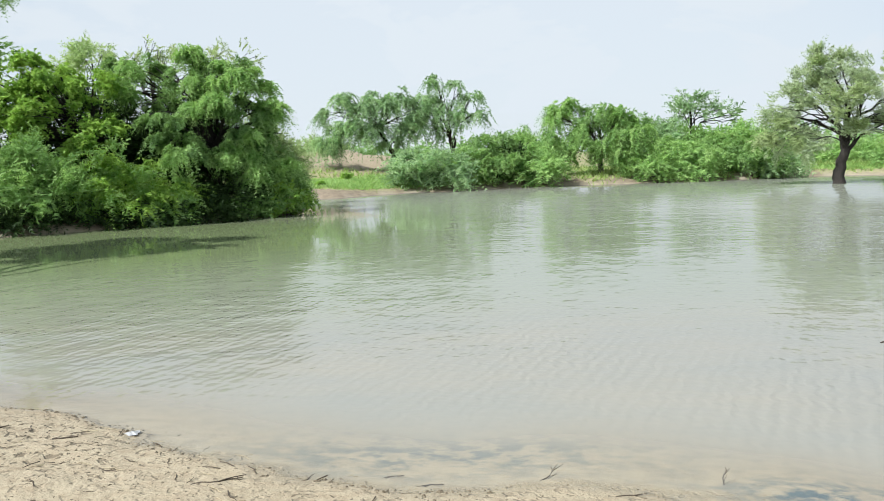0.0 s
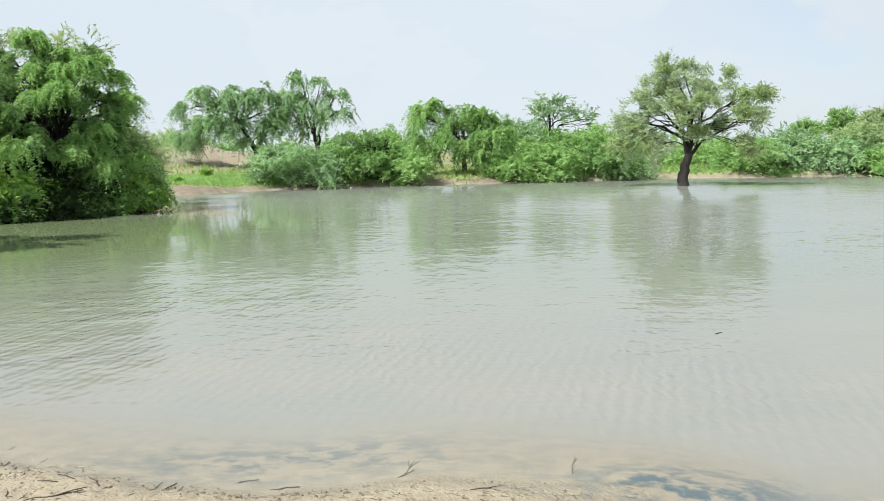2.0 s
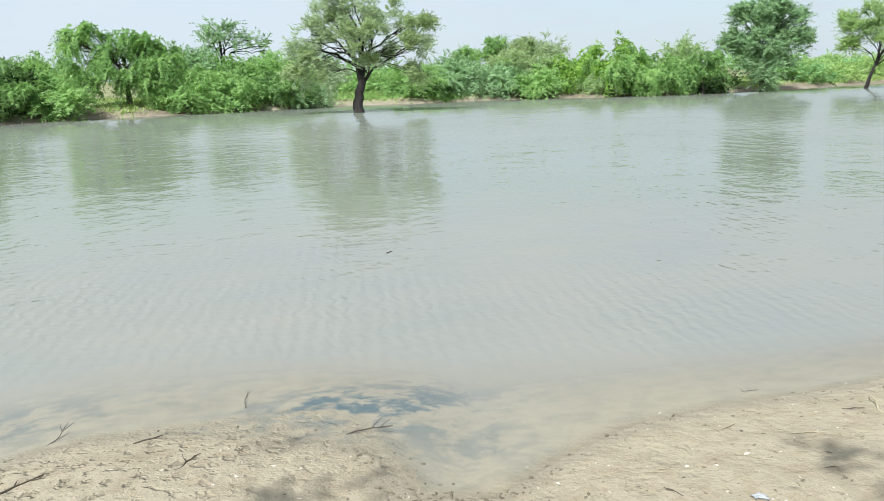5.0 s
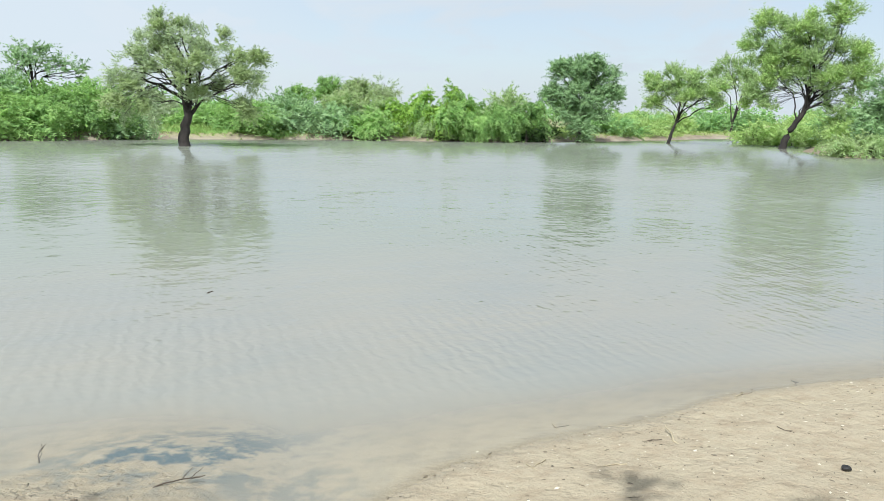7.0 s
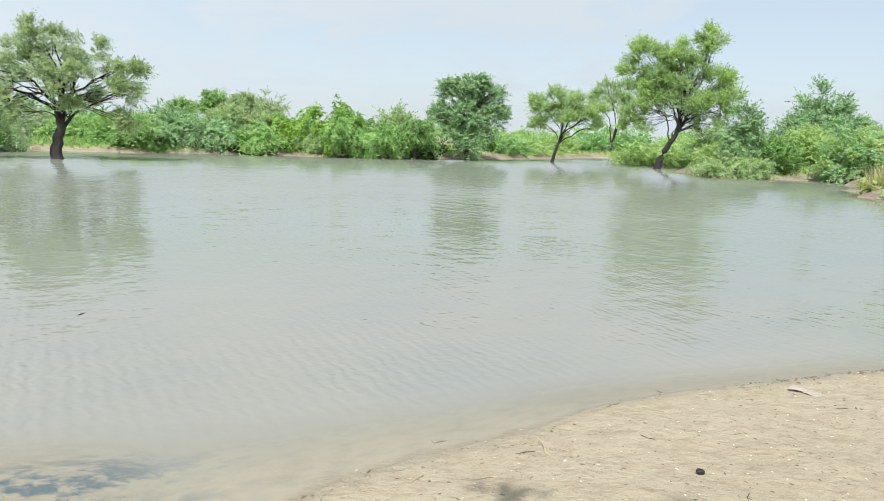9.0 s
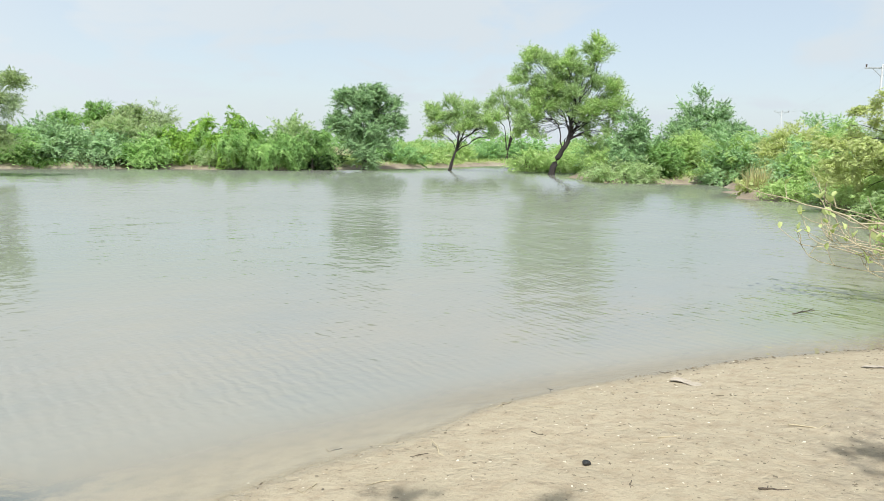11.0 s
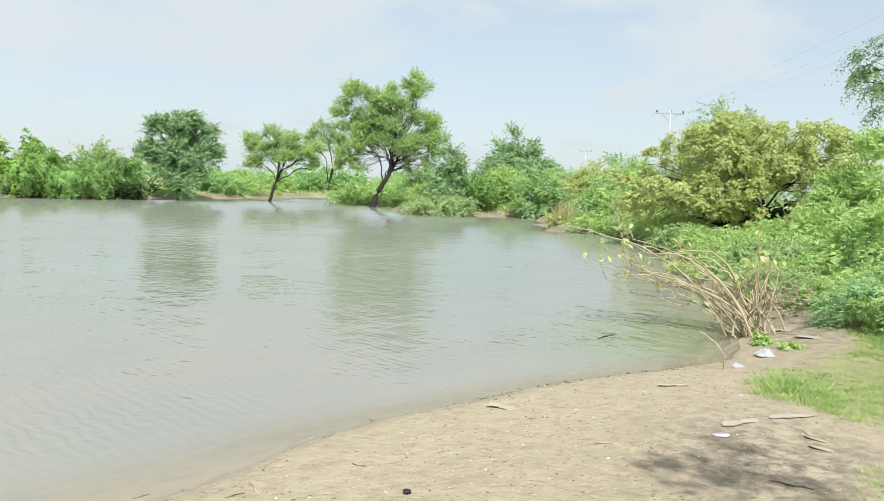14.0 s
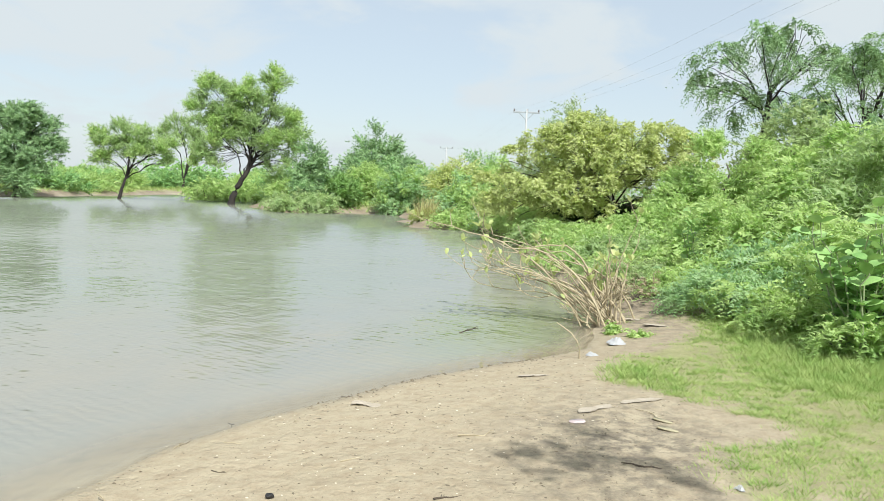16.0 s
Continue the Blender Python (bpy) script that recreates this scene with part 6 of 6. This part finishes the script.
def black_lump(x, y):
    bm = bmesh.new()
    bmesh.ops.create_icosphere(bm, subdivisions=3, radius=0.022)
    for v in bm.verts:
        d = noise.noise(v.co * 50) * 0.006
        hollow = -0.014 * math.exp(-((v.co.x / 0.011) ** 2 + (v.co.y / 0.011) ** 2)) if v.co.z > 0 else 0
        v.co = Vector((v.co.x * 1.15, v.co.y * 0.95, v.co.z * 0.75 + hollow)) + v.co.normalized() * d
    ob = part("rubber_ball", bm, RUBBER)
    ob.matrix_basis = pose(x, y, ground_at(x, y) + 0.012)
    tagged(ob, "small burst black rubber ball on the sand", "ball", "litter on the beach")


black_lump(3.98, 1.24)


def stick(name, x, y, long, thick, turn, label, seed, mat=STICK, fork=0, arch=0.0, z=None, group="sticks on the beach"):
    rng = np.random.default_rng(seed)
    a = np.array([-long / 2, 0, thick * 0.6])
    b = np.array([long / 2, 0, thick * 0.6 + arch * long * 0.4])
    way = bent(rng, a, b, 8, 0.10)
    way[:, 2] = np.maximum(thick * 0.4, way[:, 2] * 0.5 + arch * long * np.linspace(0, 1, 8) * 0.5)
    pieces = [tube(way, np.linspace(thick, thick * 0.4, 8), 6)]
    for k in range(fork):
        j = int(rng.integers(2, 6))
        t = way[j] + [rng.uniform(0.1, 0.3) * long, rng.choice([-1, 1]) * rng.uniform(0.08, 0.25) * long, arch * long * 0.3 + rng.uniform(0, 0.1) * long]
        pieces.append(tube(bent(rng, way[j], t, 5, 0.1), np.linspace(thick * 0.6, thick * 0.25, 5), 5))
    ob = part(name, join(pieces), mat)
    ob.matrix_basis = pose(x, y, ground_at(x, y) if z is None else z, 0, 0, turn)
    return tagged(ob, label, "stick", group)


stick("stick", 1.36, 3.95, 0.12, 0.004, 65, "thin forked dark twig standing in the shallows", 401, fork=2, arch=0.7)
stick("stick", 0.45, 4.02, 0.24, 0.004, 50, "thin dark twig lying in the shallows", 402, fork=3, arch=0.2)
stick("stick", 1.72, 3.22, 0.22, 0.004, -20, "thin dark twig in the shallows", 403, fork=3, arch=0.15)
stick("stick", 0.82, 3.70, 0.14, 0.005, 10, "dark stick at the waterline", 404, fork=1)
stick("stick", 0.90, 3.30, 0.17, 0.0045, 35, "dark forked stick lying on the sand", 405, fork=2)
stick("stick", 0.28, 3.50, 0.20, 0.0055, 25, "dark root lying on the sand", 406, fork=2)
stick("stick", 3.83, 2.03, 0.22, 0.007, 52, "pale broken stick on the wet sand", 407, TWIG, fork=0, arch=0.15)
stick("stick", 4.10, 0.36, 0.16, 0.006, -60, "short dark stick on the sand", 408, fork=1)
stick("stick", 4.60, 1.00, 0.14, 0.005, -40, "thin stick lying on the sand", 409, TWIG)
stick("stick", 5.25, 0.35, 0.26, 0.005, -70, "thin dry stick lying on the sand", 410, TWIG, fork=1)
stick("stick", 6.05, -0.75, 0.30, 0.005, 40, "thin dry stick beside the grass", 411, TWIG)
stick("stick", 4.80, -0.62, 0.22, 0.008, 75, "short dark stick in the shade", 412)
stick("stick", -1.25, 3.95, 0.30, 0.006, 30, "dark curved stick on the trodden sand", 413)
stick("stick", -2.35, 4.60, 0.14, 0.008, 20, "dark rotten stick on the trodden sand", 414)
stick("stick", -2.85, 4.75, 0.14, 0.008, 40, "dark rotten stick on the trodden sand", 415)
stick("floating_twig", 9.5, 0.97, 0.22, 0.008, -75, "dark twig floating on the pond", 416, fork=5, arch=0.4, z=-0.004, group="twigs in the pond")
stick("floating_twig", 3.6, 6.6, 0.10, 0.008, 30, "small dark twig floating on the pond", 417, z=-0.004, group="twigs in the pond")


def bent_reed():
    ob = part("bent_stem", tube([(0, 0, -0.02), (-0.01, 0.0, 0.09), (-0.02, 0.03, 0.18), (0.0, 0.09, 0.25), (0.03, 0.17, 0.30), (0.05, 0.24, 0.34)], [0.008, 0.008, 0.007, 0.007, 0.006, 0.004], 7), TWIG)
    ob.matrix_basis = pose(8.27, -0.3, ground_at(8.27, -0.3))
    tagged(ob, "pale bent stem standing in the wet sand", "stem")


bent_reed()


def scatter_twigs():
    """Small twigs strewn on the sand, a few shapes shared by all."""
    rng = np.random.default_rng(88)
    shapes = []
    for k in range(6):
        way = bent(rng, (-0.5, 0, 0.03), (0.5, 0, 0.03), 7, 0.12)
        way[:, 2] = np.abs(way[:, 2]) * 0.4 + 0.02
        pieces = [tube(way, np.linspace(0.026, 0.012, 7), 5)]
        if k % 2:
            pieces.append(tube(bent(rng, way[3], way[3] + [0.25, 0.25, 0.03], 4, 0.1), np.linspace(0.018, 0.009, 4), 5))
        shapes.append(mesh_of("twig", *join(pieces), STICK if k < 4 else TWIG, True))
    made = 0
    while made < 150:
        if rng.random() < 0.4:
            x, y = rng.normal(-1.9, 0.9), rng.normal(4.3, 0.5)
        else:
            t = rng.uniform(0, 1)
            x = -1 + 10 * t
            y = rng.uniform(-1.2, 4.2)
        d = float(shore_distance(np.array([x]), np.array([y]))[0])
        if d < -0.25 or d > 2.6 or math.hypot(x, y) < 2.2 or rng.random() < d / 3:
            continue
        size = rng.uniform(0.04, 0.15)
        ob = new("twig", shapes[int(rng.integers(0, 6))])
        ob.matrix_basis = pose(x, y, ground_at(x, y) - 0.001, 0, 0, float(rng.uniform(0, 360))) @ Matrix.Scale(size, 4)
        tagged(ob, "small dry twig lying on the sand", "twig", "twigs on the sand")
        made += 1


scatter_twigs()


def crumbs():
    """Clods, hoof-trodden lumps, leaf bits and shell bits on the sand."""
    rng = np.random.default_rng(89)
    base = np.array([(1, 0, 0), (-1, 0, 0), (0, 1, 0), (0, -1, 0), (0, 0, 1), (0, 0, -1)], float)
    tri = np.array([(0, 2, 4), (2, 1, 4), (1, 3, 4), (3, 0, 4), (2, 0, 5), (1, 2, 5), (3, 1, 5), (0, 3, 5)])

    def lumps(px, py, size, flat, lift=0.2):
        pz = ground_height(px, py)
        n = len(px)
        a = rng.uniform(0, 6.28, n)
        s = size[:, None] * rng.uniform(0.5, 1.4, (n, 3)) * [1.4, 0.8, flat]
        v = base[None] * s[:, None] * rng.uniform(0.7, 1.3, (n, 6, 1))
        x = v[..., 0] * np.cos(a)[:, None] - v[..., 1] * np.sin(a)[:, None]
        y = v[..., 0] * np.sin(a)[:, None] + v[..., 1] * np.cos(a)[:, None]
        z = v[..., 2] + (pz + size * flat * lift)[:, None]
        v = np.stack([x + px[:, None], y + py[:, None], z], -1).reshape(-1, 3)
        return v, (np.arange(n)[:, None, None] * 6 + tri[None]).reshape(-1, 3)

    # trodden mud on the left of the beach
    n = 900
    px, py = rng.normal(-2.5, 0.9, n), rng.normal(4.35, 0.42, n)
    d = shore_distance(px, py)
    ok = (d > 0.05) & (rng.uniform(0, 1, n) < 0.35 + 1.2 * wavy(px, py, 2.4, 3))
    cx, cy = px[ok], py[ok]
    size = 0.003 + 0.013 * rng.uniform(0, 1, n)[ok] ** 2.5
    m = 2600  # lower scuffed ground farther along the shore
    qx, qy = rng.uniform(-2.2, 2.0, m), rng.uniform(2.4, 4.4, m)
    qd = shore_distance(qx, qy)
    fine = (qd > 0.08) & (qd < 1.5) & (rng.uniform(0, 1, m) < 0.25 + 1.4 * wavy(qx, qy, 2.8, 3))
    cx, cy = np.concatenate([cx, qx[fine]]), np.concatenate([cy, qy[fine]])
    size = np.concatenate([size, 0.0025 + 0.007 * rng.uniform(0, 1, int(fine.sum())) ** 2])
    ob = part("mud_clods", lumps(cx, cy, size, 0.45, 0.0), CLOD, smooth=False)
    tagged(ob, "dark mud clods on the trodden sand", "clods", kind="stuff")
    # drift line along the water
    n = 5000
    t = rng.uniform(0, 24, n)
    i = t.astype(int)
    p = RING[i] + (RING[i + 1] - RING[i]) * (t - i)[:, None]
    px, py = p[:, 0] + rng.normal(0, 0.07, n), p[:, 1] + np.abs(rng.normal(0, 0.08, n)) * -0.8 + 0.02
    ok = (rng.uniform(0, 1, n) < 0.03 + 0.30 * (wavy(px, py, 2.5, 2) > 0.12))
    ob = part("drift_line", lumps(px[ok], py[ok], 0.003 + 0.010 * rng.uniform(0, 1, n)[ok] ** 2, 0.6), CLOD, smooth=False)
    tagged(ob, "line of dark bark bits along the waterline", "debris", kind="stuff")
    # crumbs all over the sand
    n = 30000
    px, py = rng.uniform(-4, 10, n), rng.uniform(-2.2, 5.0, n)
    d = shore_distance(px, py)
    ok = (d > 0.03) & (d < 3.2) & (np.hypot(px, py) > 2) & (rng.uniform(0, 1, n) < 0.35 + 0.8 * wavy(px, py, 1.6, 3) + 0.9 * np.exp(-(((px - 5.3) / 1.6) ** 2 + ((py + 0.3) / 0.9) ** 2)))
    ob = part("leaf_litter", lumps(px[ok], py[ok], 0.0022 + 0.0085 * rng.uniform(0, 1, n)[ok] ** 3, 0.4), CLOD, smooth=False)
    tagged(ob, "dry brown leaf bits and crumbs on the sand", "debris", kind="stuff")
    n = 7000
    px, py = rng.uniform(-1, 9, n), rng.uniform(-1.5, 3.6, n)
    d = shore_distance(px, py)
    ok = (d > -0.1) & (d < 2.2) & (np.hypot(px, py) > 2) & (rng.uniform(0, 1, n) < 0.25 + 0.6 * wavy(px, py, 1.1, 3))
    ob = part("pale_bits", lumps(px[ok], py[ok], 0.002 + 0.008 * rng.uniform(0, 1, n)[ok] ** 3, 0.5), BIT, smooth=False)
    tagged(ob, "pale shell bits and pebbles on the sand", "pebbles", kind="stuff")


crumbs()
